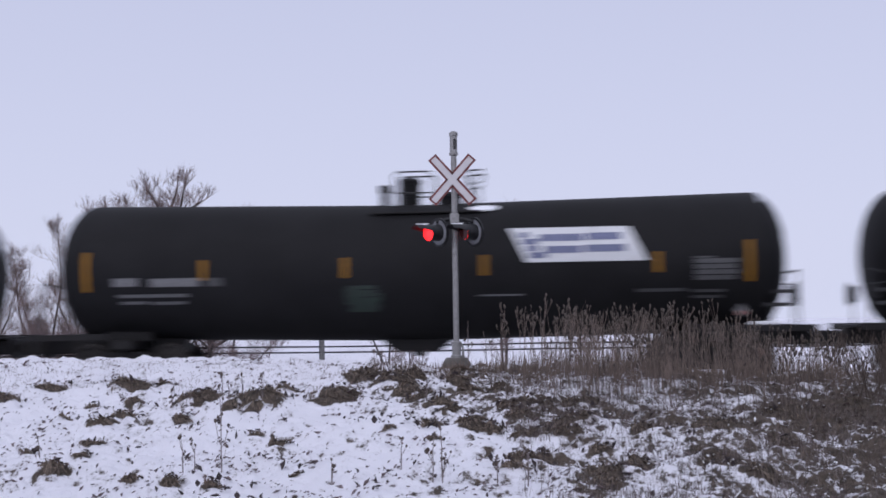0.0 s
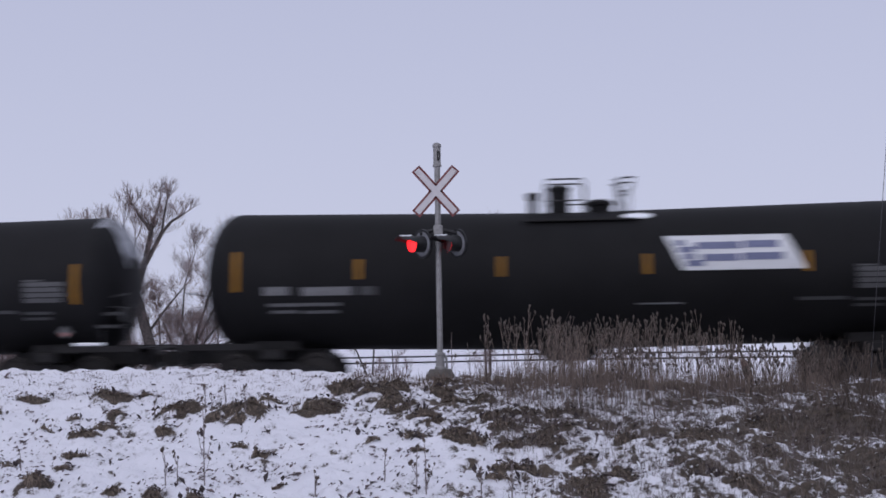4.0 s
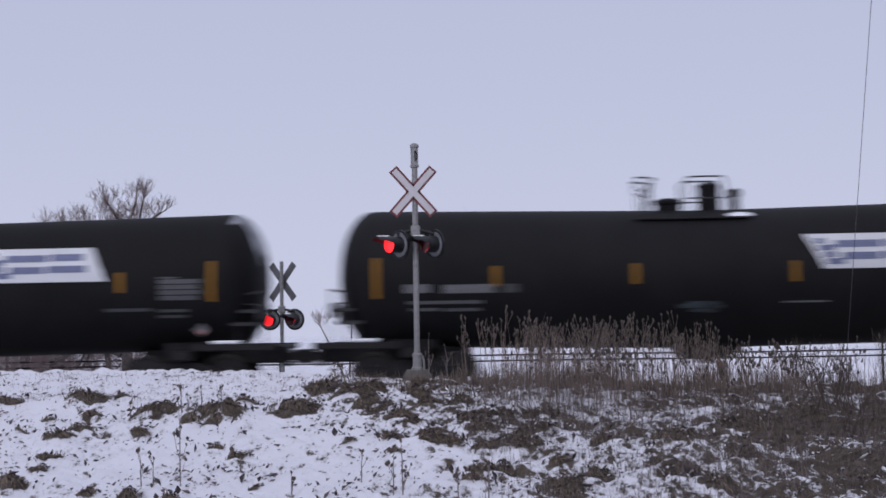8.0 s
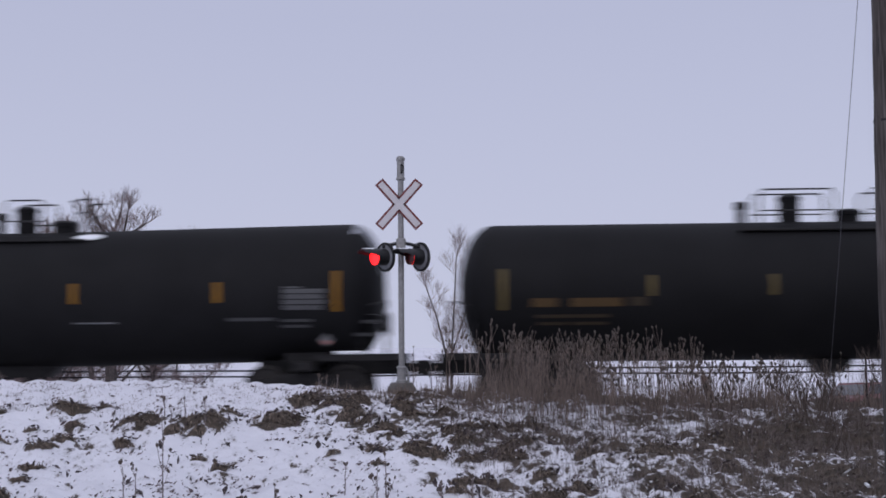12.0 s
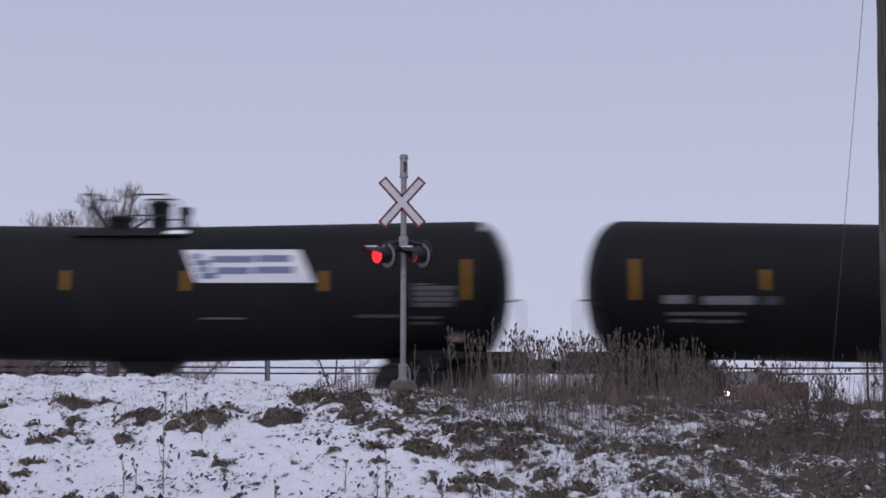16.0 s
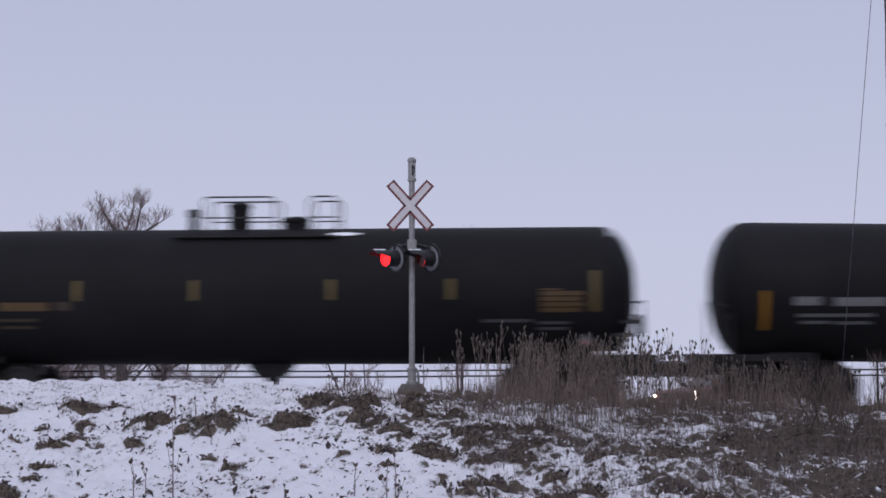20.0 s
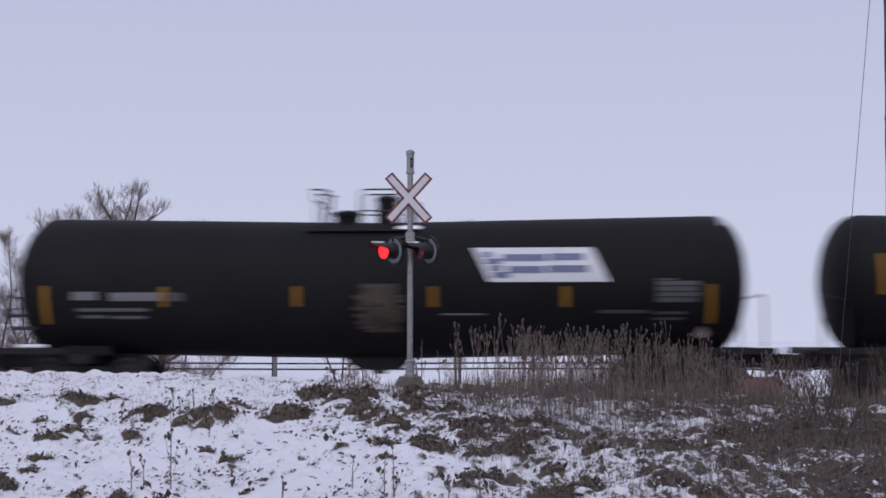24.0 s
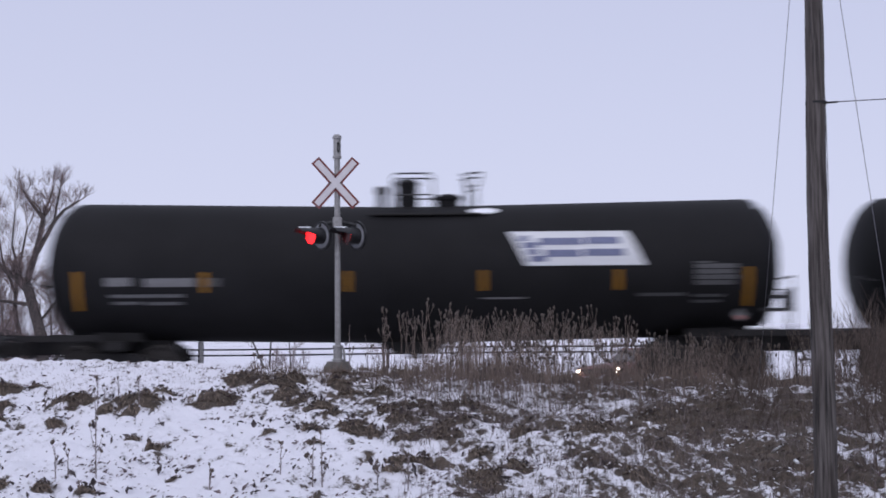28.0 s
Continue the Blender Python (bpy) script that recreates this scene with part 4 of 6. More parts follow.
# metres by which a car's name board sits off the usual place
BOARD_SHIFT = {0: 0.06, 1: 0.12, 2: 0.06, 5: -0.17, 6: -0.18, 7: -0.1, 8: -0.12, 15: -1.05, 16: -0.64, 18: 0.2, 20: 0.21, 23: 0.06, 24: -0.34, 26: 0.08}
# where a car's four small stripes are, along the car
STRIPES = {
    0: (-4.49, -1.41, 1.56, 5.19), 1: (-4.48, -1.58, 1.45, 5.14), 2: (-4.43, -1.02, 2.08, 5.11), 5: (-4.43, -1.39, 1.80, 4.83), 6: (-4.45, -1.45, 1.69, 4.85),
    7: (-4.48, -1.45, 1.53, 5.10), 8: (-4.55, -1.62, 1.68, 5.03), 9: (-4.40, -1.62, 1.45, 4.01), 10: (-4.38, -1.73, 1.10, 4.37), 11: (-4.34, -1.10, 1.44, 4.54),
    14: (-4.40, -1.48, 1.70, 4.19), 15: (-4.40, -1.50, 1.10, 4.06), 16: (-4.37, -1.39, 1.52, 4.47), 18: (-4.25, -1.36, 2.07, 5.33), 20: (-4.38, -1.06, 2.06, 4.50),
    23: (-4.50, -1.64, 1.26, 4.05), 24: (-4.25, -1.19, 1.64, 4.70), 26: (-4.26, -1.23, 1.81, 5.14), 27: (-4.40, -1.38, 1.48, 4.33),
}
# degrees round the tank by which a car's end stripes and small stripes sit lower, and metres for its board
LOWERED = {4: (-7.6, -7.6, 0.0), 10: (-5.0, -7.6, 0.0), 15: (-7.6, -6.8, -0.09), 16: (-7.6, -6.8, -0.11), 20: (17.0, 9.8, 0.0), 23: (17.0, 9.8, 0.0), 24: (-7.6, -8.0, -0.13), 27: (17.0, 9.8, 0.0)}
CARS = {}


def make_train():
    masters = {}
    for n, code in CONSIST.items():
        if code not in masters:
            shape = "sloped" if code[0] == "S" else "straight"
            masters[code] = make_tank_car(LABELS[shape, code[1] == "B"], shape, code[1] == "B", code[2] == "m", "white" if code[0] == "S" else "gold", "white" if code[1] == "w" else "same")
            CARS[n] = masters[code]
        else:
            CARS[n] = copy_thing(masters[code], pose(0, 0, 0))
    for n, car in CARS.items():
        shape = "sloped" if CONSIST[n][0] == "S" else "straight"
        ends, smalls, board_z = LOWERED.get(n, (0.0, 0.0, 0.0))
        for ob in car.children:
            if ob.name.startswith("name_board"):
                turn = math.degrees(board_z / 1.35)
                z = AXIS_Z[shape]
                ob.matrix_basis = pose(BOARD_SHIFT.get(n, 0.0), 0, z + SLOPE[shape] * BOARD_SHIFT.get(n, 0.0)) @ pose(0, 0, 0, turn) @ pose(0, 0, -z)
            elif ob.name.startswith("reflective_stripe"):
                x = ob.data.vertices[0].co.x + 0.06
                small = LAYOUT[shape]["small"]
                i = min(range(4), key=lambda j: abs(small[j] - x))
                dx = STRIPES[n][i] - small[i] if n in STRIPES and abs(x) < 6 else 0.0
                z = axis_z(x, shape)
                lift = axis_z(x + dx, shape) - z
                ob.matrix_basis = pose(dx, 0, z + lift) @ pose(0, 0, 0, ends if abs(x) > 6 else smalls) @ pose(0, 0, -z)
    for n, patches in GRAFFITI.items():
        shape = "sloped" if CONSIST[n][0] == "S" else "straight"
        tagged(CARS[n], LABELS[shape, CONSIST[n][1] == "B"] + " and sprayed graffiti")
        for i, (mat, x0, x1, z0, z1) in enumerate(patches):
            tagged(part("graffiti", blob_patch(shape, x0, x1, z0, z1, n + i), mat, CARS[n]), "sprayed graffiti strokes", kind="stuff")


make_train()


# ---- crossing signals ----
FLASHERS = []


def mast_lamp(parent, m, lit):
    """One flashing lamp: round background disc, lens and hood; looks along its own -y."""
    disc = part("background_disc", Mesh().lathe([(0.02, -0.012), (0.255, -0.012), (0.27, 0.0), (0.255, 0.012), (0.02, 0.012)], 32, pose(0, 0, 0, 90, 0, 0)), FROSTED, parent, "frosted round background", m)
    rim = Mesh()
    rim.lathe([(0.240, -0.02), (0.282, -0.02), (0.282, 0.02), (0.240, 0.02), (0.240, -0.02)], 32, pose(0, 0, 0, 90, 0, 0))
    part("rim", rim, LAMP_BLACK, disc)
    part("lamp_body", Mesh().lathe([(0.09, -0.16), (0.14, -0.1), (0.16, 0.0), (0.15, 0.26)], 24, pose(0, 0, 0, 90, 0, 0)), LAMP_BLACK, disc)
    lens = Mesh()
    for back in (0, 180):
        lens.lathe([(0.150, -0.004), (0.150, 0.006), (0.10, 0.026), (0.04, 0.036), (0.01, 0.037)], 24, pose(0, 0, 0, 0, 0, back) @ pose(0, 0, 0, 90, 0, 0))
    data = lens.data("lens", LENS_LIT)
    data.materials.append(LENS_DARK)
    for face in data.polygons:
        face.material_index = 0 if face.center.y < 0 else 1
    FLASHERS.append((part("lens", data, None, disc, "red lens that flashes"), lit))
    hood = Mesh()
    n, vs = 18, []
    for r in (0.165, 0.158):
        for y, lo in ((0.0, 0.10), (-0.16, 0.42), (-0.34, 0.60)):
            for k in range(n + 1):
                a = math.pi / 2 + (k / n - 0.5) * 2 * (math.pi / 2 - lo)
                vs.append((r * math.cos(a), y - 0.24, r * math.sin(a)))
    w = n + 1
    fs = []
    for layer in (0, 3):
        for i in range(2):
            for k in range(n):
                fs.append(((layer + i) * w + k, (layer + i) * w + k + 1, (layer + i + 1) * w + k + 1, (layer + i + 1) * w + k))
    for k in range(n):
        fs.append((2 * w + k, 2 * w + k + 1, 5 * w + k + 1, 5 * w + k))
    hood.add(vs, fs)
    part("hood", hood, LAMP_BLACK, disc, "black hood with a trace of snow")
    cap, rows = Mesh(), []
    for i in range(7):
        y = -0.25 - 0.05 * i
        w = 0.42 * math.sin(math.pi * (i + 0.7) / 7.4)
        for j in range(5):
            a = math.pi / 2 + 0.12 * math.sin(2.1 * i) + w * (j / 2 - 1)
            r = 0.167 + 0.014 * math.sin(math.pi * (j + 0.5) / 5)
            rows.append((r * math.cos(a), y, r * math.sin(a)))
    cap.add(rows, [(5 * i + j, 5 * i + j + 1, 5 * i + j + 6, 5 * i + j + 5) for i in range(6) for j in range(4)])
    part("snow_cap", cap, SNOW, disc, "streak of snow on the hood")
    return disc


def crossbuck(parent, z, y, front, back_only=False):
    """Two crossed blades, edged in red, bolted to the mast."""
    half, turn = (0.62, -36) if back_only else (0.585, 0)
    for i, a in enumerate((48.5, -48.5)):
        yy = y - 0.004 * i
        blade = part("crossbuck_blade", Mesh().box(-half, half, -0.004 + 0.004 * i, 0.004, -0.098, 0.098), BACK_GREY if back_only else CROSS_RED, parent, "bare metal blade" if back_only else "red-edged white blade", pose(0, 0, 0, 0, 0, turn) @ pose(-0.03, yy, z, 0, a, 0))
        if not back_only:
            part("white_face", Mesh().box(-0.548, 0.548, -0.0125 + 0.005 * i, -0.0045, -0.058, 0.058), CROSS_WHITE, blade)
    part("sign_clamp", Mesh().box(-0.075, 0.075, y + 0.005, y + 0.06, z - 0.09, z + 0.09, 0.01), ALUMINIUM, parent)


def make_signal(m, label, tall, lamps, facing):
    root = thing("crossing_signal", label, "crossing signal", m, "crossing signals")
    mast_top = 4.10 if tall else 4.08
    part("mast", Mesh().tube([(0, 0, 0.2), (0, 0, mast_top)], 0.056 if tall else 0.05, 16), ALUMINIUM, root)
    base = Mesh()
    base.prism([(-0.28, -0.25), (0.28, -0.25), (0.27, 0.08), (0.2, 0.2), (-0.2, 0.2), (-0.27, 0.08)], -0.26, 0.26)
    part("foundation", base, CONCRETE, root, "dirty concrete foundation")
    junction = part("junction_box", Mesh().lathe([(0.11, 0.2), (0.11, 0.24), (0.085, 0.26), (0.085, 0.46), (0.10, 0.47), (0.10, 0.5), (0.065, 0.52)], 18), ALUMINIUM, root)
    part("conduit", Mesh().tube([(0.13, 0.0, 0.2), (0.12, 0, 0.4), (0.085, 0, 0.47)], 0.022, 8), ALUMINIUM, junction)
    if tall:
        bell = part("bell", Mesh().lathe([(0.056, -0.02), (0.085, -0.01), (0.085, 0.03), (0.072, 0.045), (0.072, 0.36), (0.084, 0.37), (0.084, 0.42), (0.05, 0.45)], 20, pose(0, 0, mast_top)), ALUMINIUM, root, "grey tubular warning bell")
        curve = [(0.008 + 0.045 * math.cos(a), -0.0765, mast_top + 0.2 + 0.095 * math.sin(a)) for a in np.linspace(-1.5, 1.5, 9)]
        part("bell_slot", Mesh().tube(curve + [curve[0]], 0.011, 5), LAMP_BLACK, bell)
    crossbuck(root, 3.61 if tall else 3.55, -0.075 * facing, facing, back_only=facing < 0)
    arm_z = 2.60 if tall else 2.55
    part("crossarm", Mesh().tube([(-0.36, 0, arm_z + 0.20), (-0.1, 0, arm_z + 0.26), (0.1, 0, arm_z + 0.26), (0.36, 0, arm_z + 0.20)], 0.035, 10), LAMP_BLACK, root)
    part("crossarm_clamp", Mesh().box(-0.09, 0.09, -0.09, 0.09, arm_z + 0.16, arm_z + 0.36, 0.02), ALUMINIUM, root)
    for x, aim, lit in lamps:
        mast_lamp(root, pose(x, 0.0, arm_z, 3, 0, aim), lit)
        part("hanger", Mesh().tube([(x, 0.03, arm_z + 0.14), (x, 0.02, arm_z + 0.23)], 0.03, 8), LAMP_BLACK, root)
    return root


make_signal(pose(-0.50, 24.9, 0.43), "grey railway crossing signal, one red lamp lit, on concrete", True, ((-0.30, -50, True), (0.375, -52, False)), 1)
make_signal(pose(-4.24, 34.3, -0.80), "farther crossing signal seen from behind, one red lamp lit", False, ((-0.31, -6, True), (0.34, -24, False)), -1)


# ---- utility pole with its stays ----
def make_pole():
    px, py = 4.938, 13.8
    z0 = float(height(px, py)) - 0.3
    root = thing("utility_pole", "weathered grey wooden utility pole in the snow", "utility pole", pose(px, py, z0, 0, -0.1, 0))
    shaft = Mesh()
    zs = np.linspace(0, 10.2, 40)
    shaft.tube([(0.012 * math.sin(z * 1.3), 0.01 * math.sin(z * 0.9 + 1), z) for z in zs], [0.128 - 0.0052 * z + 0.0025 * math.sin(z * 7.3) for z in zs], 20)
    part("shaft", shaft, POLE_WOOD, root)
    rnd = random.Random(4)
    for k in range(26):
        a, z = rnd.uniform(math.pi, 2 * math.pi), rnd.uniform(0.6, 6.5)
        r = 0.128 - 0.0052 * z + 0.003
        h = rnd.uniform(0.25, 0.9)
        crack = Mesh().tube([(r * math.cos(a + 0.03 * j), r * math.sin(a + 0.03 * j), z + h * j / 3) for j in range(4)], [0.001, 0.0045, 0.004, 0.001], 4)
        part("crack", crack, LAMP_BLACK, root)
    zb = 1.3 + (577.5 - 187) / 2300 * 13.8 * 1.02 - z0
    part("pole_band", Mesh().lathe([(0.112, -0.012), (0.118, -0.012), (0.118, 0.012), (0.112, 0.012)], 20, pose(0.01, 0, zb)), LAMP_BLACK, root)
    part("wire_bracket", Mesh().tube([(0.1, -0.02, zb), (0.24, -0.02, zb + 0.01)], 0.012, 6), LAMP_BLACK, root)
    part("service_wire", Mesh().tube([(0.2, -0.02, zb + 0.01), (1.2, 0.2, zb + 0.10), (6, 2, zb + 0.8), (30, 10, zb + 3.0)], 0.0065, 5), WIRE, root)
    top = Vector((0.0, 0.0, 8.25))
    for anchor in (Vector((6.39, 21.0, 0.0)), Vector((6.40, 14.9, 0.0))):
        anchor.z = float(height(anchor.x, anchor.y)) - 0.05
        part("guy_wire", Mesh().tube([top, anchor - Vector((px, py, z0))], 0.0042, 5), WIRE, root, "thin steel stay")
    return root


make_pole()


# ---- fence beyond the track ----
def make_fence():
    root = thing("fence", "dark two-rail fence on the far side of the railway", "fence")
    y = 48.0
    for z in (0.49, 0.28):
        rail = Mesh().tube([(x, y + 0.03 * math.sin(x), z + 0.015 * math.sin(x * 0.4)) for x in np.arange(-44, 45, 2.0)], 0.034, 6)
        part("fence_rail", rail, FENCE, root)
    for x in (-41.4, -32.2, -23.0, -16.1, -5.95, 3.6, 16.2, 23.0, 30.0, 39.0):
        part("fence_post", Mesh().tube([(x, y + 0.06, -1.6), (x, y + 0.06, 0.78)], 0.10 if abs(x + 5.95) < 0.1 else 0.038, 8), FENCE, root)
    return root


make_fence()


# ---- bare trees and shrubs ----
class Branches:
    """Tapered bare branches, gathered into thick wood and fine twigs."""

    def __init__(self, seed):
        self.rnd = random.Random(seed)
        self.wood, self.twigs = Mesh(), Mesh()

    def grow(self, p, d, length, radius, level, droop=0.0, spread=0.6, kids=4, up=0.15):
        rnd = self.rnd
        n = 5 if level > 1 else 3
        pts, rad = [Vector(p)], [radius]
        d = Vector(d).normalized()
        for i in range(n):
            d = (d + Vector((rnd.uniform(-1, 1), rnd.uniform(-1, 1), rnd.uniform(-0.6, 1))) * 0.16 + Vector((0, 0, up * 0.25 - droop * 0.2))).normalized()
            pts.append(pts[-1] + d * length / n)
            rad.append(radius * (1 - 0.62 * (i + 1) / n))
        (self.wood if radius > 0.022 else self.twigs).tube(pts, rad, 7 if radius > 0.05 else (5 if radius > 0.02 else 3), caps=False)
        if level <= 0:
            return
        for k in range(kids):
            t = rnd.uniform(0.25, 1.0) if k else 1.0
            i = min(int(t * n), n - 1)
            q = pts[i].lerp(pts[i + 1], t * n - i)
            side = Vector((rnd.uniform(-1, 1), rnd.uniform(-1, 1), rnd.uniform(-0.2, 0.8)))
            nd = (d * (1 - spread) + side.normalized() * spread + Vector((0, 0, 0.15))).normalized()
            self.grow(q, nd, length * rnd.uniform(0.5, 0.75), max(rad[i] * rnd.uniform(0.45, 0.65), 0.0038), level - 1, droop, spread, kids, up)


def make_tree(name, label, category, at, limbs, seed, scale=1.0, dense=4):
    x, y = at
    b = Branches(seed)
    for path, r0, r1, level, length in limbs:
        pts = [Vector((px * scale, py * scale, pz * scale)) for px, py, pz in path]
        rad = [r0 + (r1 - r0) * i / (len(pts) - 1) for i in range(len(pts))]
        b.wood.tube(pts, rad, 8)
        d = pts[-1] - pts[-2]
        for k in range(4):
            b.grow(pts[-1], d.normalized() + Vector((b.rnd.uniform(-0.6, 0.6), b.rnd.uniform(-0.5, 0.5), b.rnd.uniform(-0.1, 0.4))), length * 0.6, max(r1 * 0.6, 0.011), level, spread=0.52, kids=5, up=0.2)
        for i in range(1, len(pts)):
            for k in range(dense):
                q = pts[i - 1].lerp(pts[i], b.rnd.random())
                nd = Vector((b.rnd.uniform(-1, 1), b.rnd.uniform(-1, 1), b.rnd.uniform(0.0, 1.0)))
                b.grow(q, nd, length * 0.75, max(rad[i] * 0.18, 0.008), 2, spread=0.55, kids=7, up=0.12)
    root = thing(name, label, category, pose(x, y, float(land(x, y)) - 0.1))
    part("trunk", b.wood, BARK, root)
    part("crown", b.twigs, TWIG, root)
    return root


make_tree("willow_tree", "bare old willow with a forked leaning trunk in the snow", "tree", (-11.16, 46.0), [
    ([(0.1, 0, 0), (0.0, 0, 2.1), (-0.48, 0, 3.8), (-0.74, 0, 4.1)], 0.22, 0.16, 2, 0.95),
    ([(-0.56, 0, 4.0), (-0.14, 0, 5.5), (0.0, 0, 6.3)], 0.13, 0.08, 2, 0.72),
    ([(0.0, 0, 6.3), (-0.4, 0, 6.8), (-0.70, 0, 7.3)], 0.07, 0.03, 2, 0.72),
    ([(0.0, 0, 6.2), (0.1, 0.2, 6.8), (0.3, 0.2, 7.45)], 0.05, 0.025, 2, 0.75),
    ([(-0.2, 0, 5.1), (0.38, 0, 6.2), (0.72, 0, 6.6), (1.2, 0, 6.9)], 0.09, 0.03, 2, 0.72),
    ([(0.38, 0, 6.2), (0.5, -0.2, 6.7), (0.62, -0.2, 7.35)], 0.05, 0.025, 2, 0.75),
    ([(-0.74, 0, 4.1), (-1.08, 0, 4.36), (-2.04, 0, 5.14), (-2.36, 0, 5.8), (-2.8, 0, 6.3)], 0.13, 0.03, 2, 0.8),
    ([(-2.36, 0, 5.9), (-2.26, 0, 6.2), (-2.3, 0, 6.5)], 0.05, 0.025, 2, 0.6),
    ([(-0.5, 0.2, 0.2), (-0.76, 0.2, 1.9), (-1.0, 0.2, 3.1), (-0.93, 0.2, 4.2), (-0.6, 0.2, 6.0)], 0.12, 0.03, 3, 1.0),
    ([(-0.95, 0.2, 3.6), (-1.5, 0.4, 4.9), (-1.7, 0.4, 6.2)], 0.06, 0.02, 3, 0.9),
    ([(-0.8, 0.2, 4.2), (-1.2, 0.5, 5.4), (-1.1, 0.5, 6.6)], 0.05, 0.02, 3, 0.9),
    ([(-0.48, 0, 3.3), (-1.5, 0, 3.45), (-2.6, 0, 3.4)], 0.07, 0.03, 3, 0.9),
    ([(-0.2, 0, 1.9), (-1.3, 0, 2.4), (-2.6, 0, 1.6)], 0.13, 0.05, 3, 0.9),
    ([(0.0, 0, 2.8), (0.6, 0, 3.6), (1.2, 0, 4.3)], 0.05, 0.02, 3, 0.9),
    ([(0.1, 0, 1.0), (0.9, 0, 1.9), (1.3, 0, 2.6)], 0.05, 0.02, 3, 0.8),
], 11, dense=4)
make_tree("shrub_tree", "bare spreading shrub tree in the snow", "tree", (-10.1, 48.0), [
    ([(0, 0, 0), (0.05, 0, 0.9), (0, 0, 1.7)], 0.12, 0.08, 2, 0.8),
    ([(0, 0, 1.6), (0.2, 0, 2.8), (0.75, 0, 4.4), (1.25, 0, 5.5), (1.45, 0, 5.9)], 0.06, 0.015, 2, 0.85),
    ([(0, 0, 1.7), (0.6, 0, 2.5), (1.4, 0, 3.4), (2.1, 0, 4.2)], 0.055, 0.015, 3, 0.9),
    ([(0, 0, 1.6), (0.9, 0, 2.1), (1.9, 0.1, 2.5), (2.6, 0, 2.5)], 0.06, 0.015, 3, 0.8),
    ([(0, 0, 1.7), (-0.4, 0, 2.9), (-0.3, 0, 4.4), (0.1, 0, 5.6)], 0.045, 0.014, 3, 0.9),
    ([(0.2, 0, 2.4), (0.8, 0.2, 3.6), (1.4, 0.2, 4.7), (1.9, 0.2, 5.2)], 0.045, 0.014, 3, 0.8),
    ([(0, 0, 1.6), (-0.8, 0, 2.3), (-1.2, 0, 3.3)], 0.045, 0.014, 3, 0.8),
], 23, dense=7)
make_tree("sapling", "slim bare sapling with two stems", "tree", (0.66, 47.0), [
    ([(0.1, 0, 0), (0.0, 0, 2.2), (-0.35, 0, 3.6), (-0.7, 0, 4.6)], 0.05, 0.018, 2, 0.7),
    ([(0.2, 0, 0), (0.2, 0, 2.2), (0.3, 0, 3.8), (0.4, 0, 5.7)], 0.05, 0.018, 2, 1.0),
    ([(0.2, 0, 2.2), (0.7, 0, 3.6), (1.2, 0, 5.3)], 0.03, 0.014, 2, 1.0),
], 31, dense=7)
make_tree("sapling", "bare young sapling leaning by the fence", "tree", (-3.45, 46.8), [
    ([(0, 0, 0), (0.12, 0, 1.7), (0.2, 0, 3.3)], 0.045, 0.016, 2, 0.6),
    ([(0.05, 0, 0.6), (-0.5, 0, 1.9), (-0.95, 0, 2.8)], 0.04, 0.015, 2, 0.6),
], 39, dense=2)
make_tree("shrub", "low bare shrub by the fence", "shrub", (-2.7, 46.5), [
    ([(0, 0, 0), (0.1, 0, 0.9), (0.05, 0, 1.9)], 0.035, 0.015, 2, 0.6),
    ([(0, 0, 0), (0.35, 0, 0.6), (0.55, 0, 1.1)], 0.03, 0.012, 2, 0.5),
    ([(0, 0, 0), (-0.35, 0, 0.7), (-0.45, 0, 1.2)], 0.03, 0.012, 2, 0.5),
], 37)
for i, (bx, by) in enumerate(((-13.7, 46.5), (-8.0, 46.2), (4.6, 47.2))):
    make_tree("shrub", "low bare shrub by the fence", "shrub", (bx, by), [
        ([(0, 0, 0), (0.2, 0, 0.8), (0.45, 0, 1.5)], 0.035, 0.014, 2, 0.6),
        ([(0, 0, 0), (-0.3, 0, 0.7), (-0.75, 0, 1.2)], 0.032, 0.012, 2, 0.6),
    ], 71 + i)
for i, (bx, by, bs) in enumerate(((-17.5, 47.5, 1.0), (-12.9, 51.0, 1.5), (-14.4, 49.4, 1.6), (-16.6, 51.5, 1.5), (-10.6, 52.5, 1.1), (-20.5, 52.0, 1.2), (-15.2, 50.5, 0.9), (-23.5, 50.0, 1.1))):
    make_tree("bush", "bare grey bush at the field's edge", "shrub", (bx, by), [
        ([(0, 0, 0), (0.4 * bs, 0, 1.2), (0.5, 0.2, 2.3)], 0.06, 0.025, 3, 1.2),
        ([(0, 0, 0), (-0.7, 0, 1.1), (-1.1, 0, 2.0)], 0.06, 0.025, 3, 1.2),
        ([(0, 0, 0), (1.2, 0.1, 0.8), (1.9, 0, 1.5)], 0.05, 0.02, 3, 1.1),
    ], 41 + i, bs, dense=9)


SCRUB = [
    ([(0, 0, 0), (0.2, 0, 2.0), (0.5, 0.1, 4.0), (0.4, 0.1, 5.4)], 0.06, 0.018, 3, 1.0),
    ([(0, 0, 0.2), (0.8, 0, 1.6), (1.4, 0.2, 3.0), (1.7, 0.2, 4.2)], 0.05, 0.016, 3, 1.0),
    ([(0, 0, 0.2), (-0.7, 0, 1.5), (-1.1, 0.1, 3.0), (-1.2, 0, 4.4)], 0.05, 0.016, 3, 1.0),
    ([(0, 0, 0.1), (1.3, 0, 0.9), (2.2, 0.1, 1.8)], 0.045, 0.015, 3, 0.9),
    ([(0, 0, 0.1), (-1.2, 0, 0.8), (-2.0, 0.1, 1.7)], 0.045, 0.015, 3, 0.9),
]
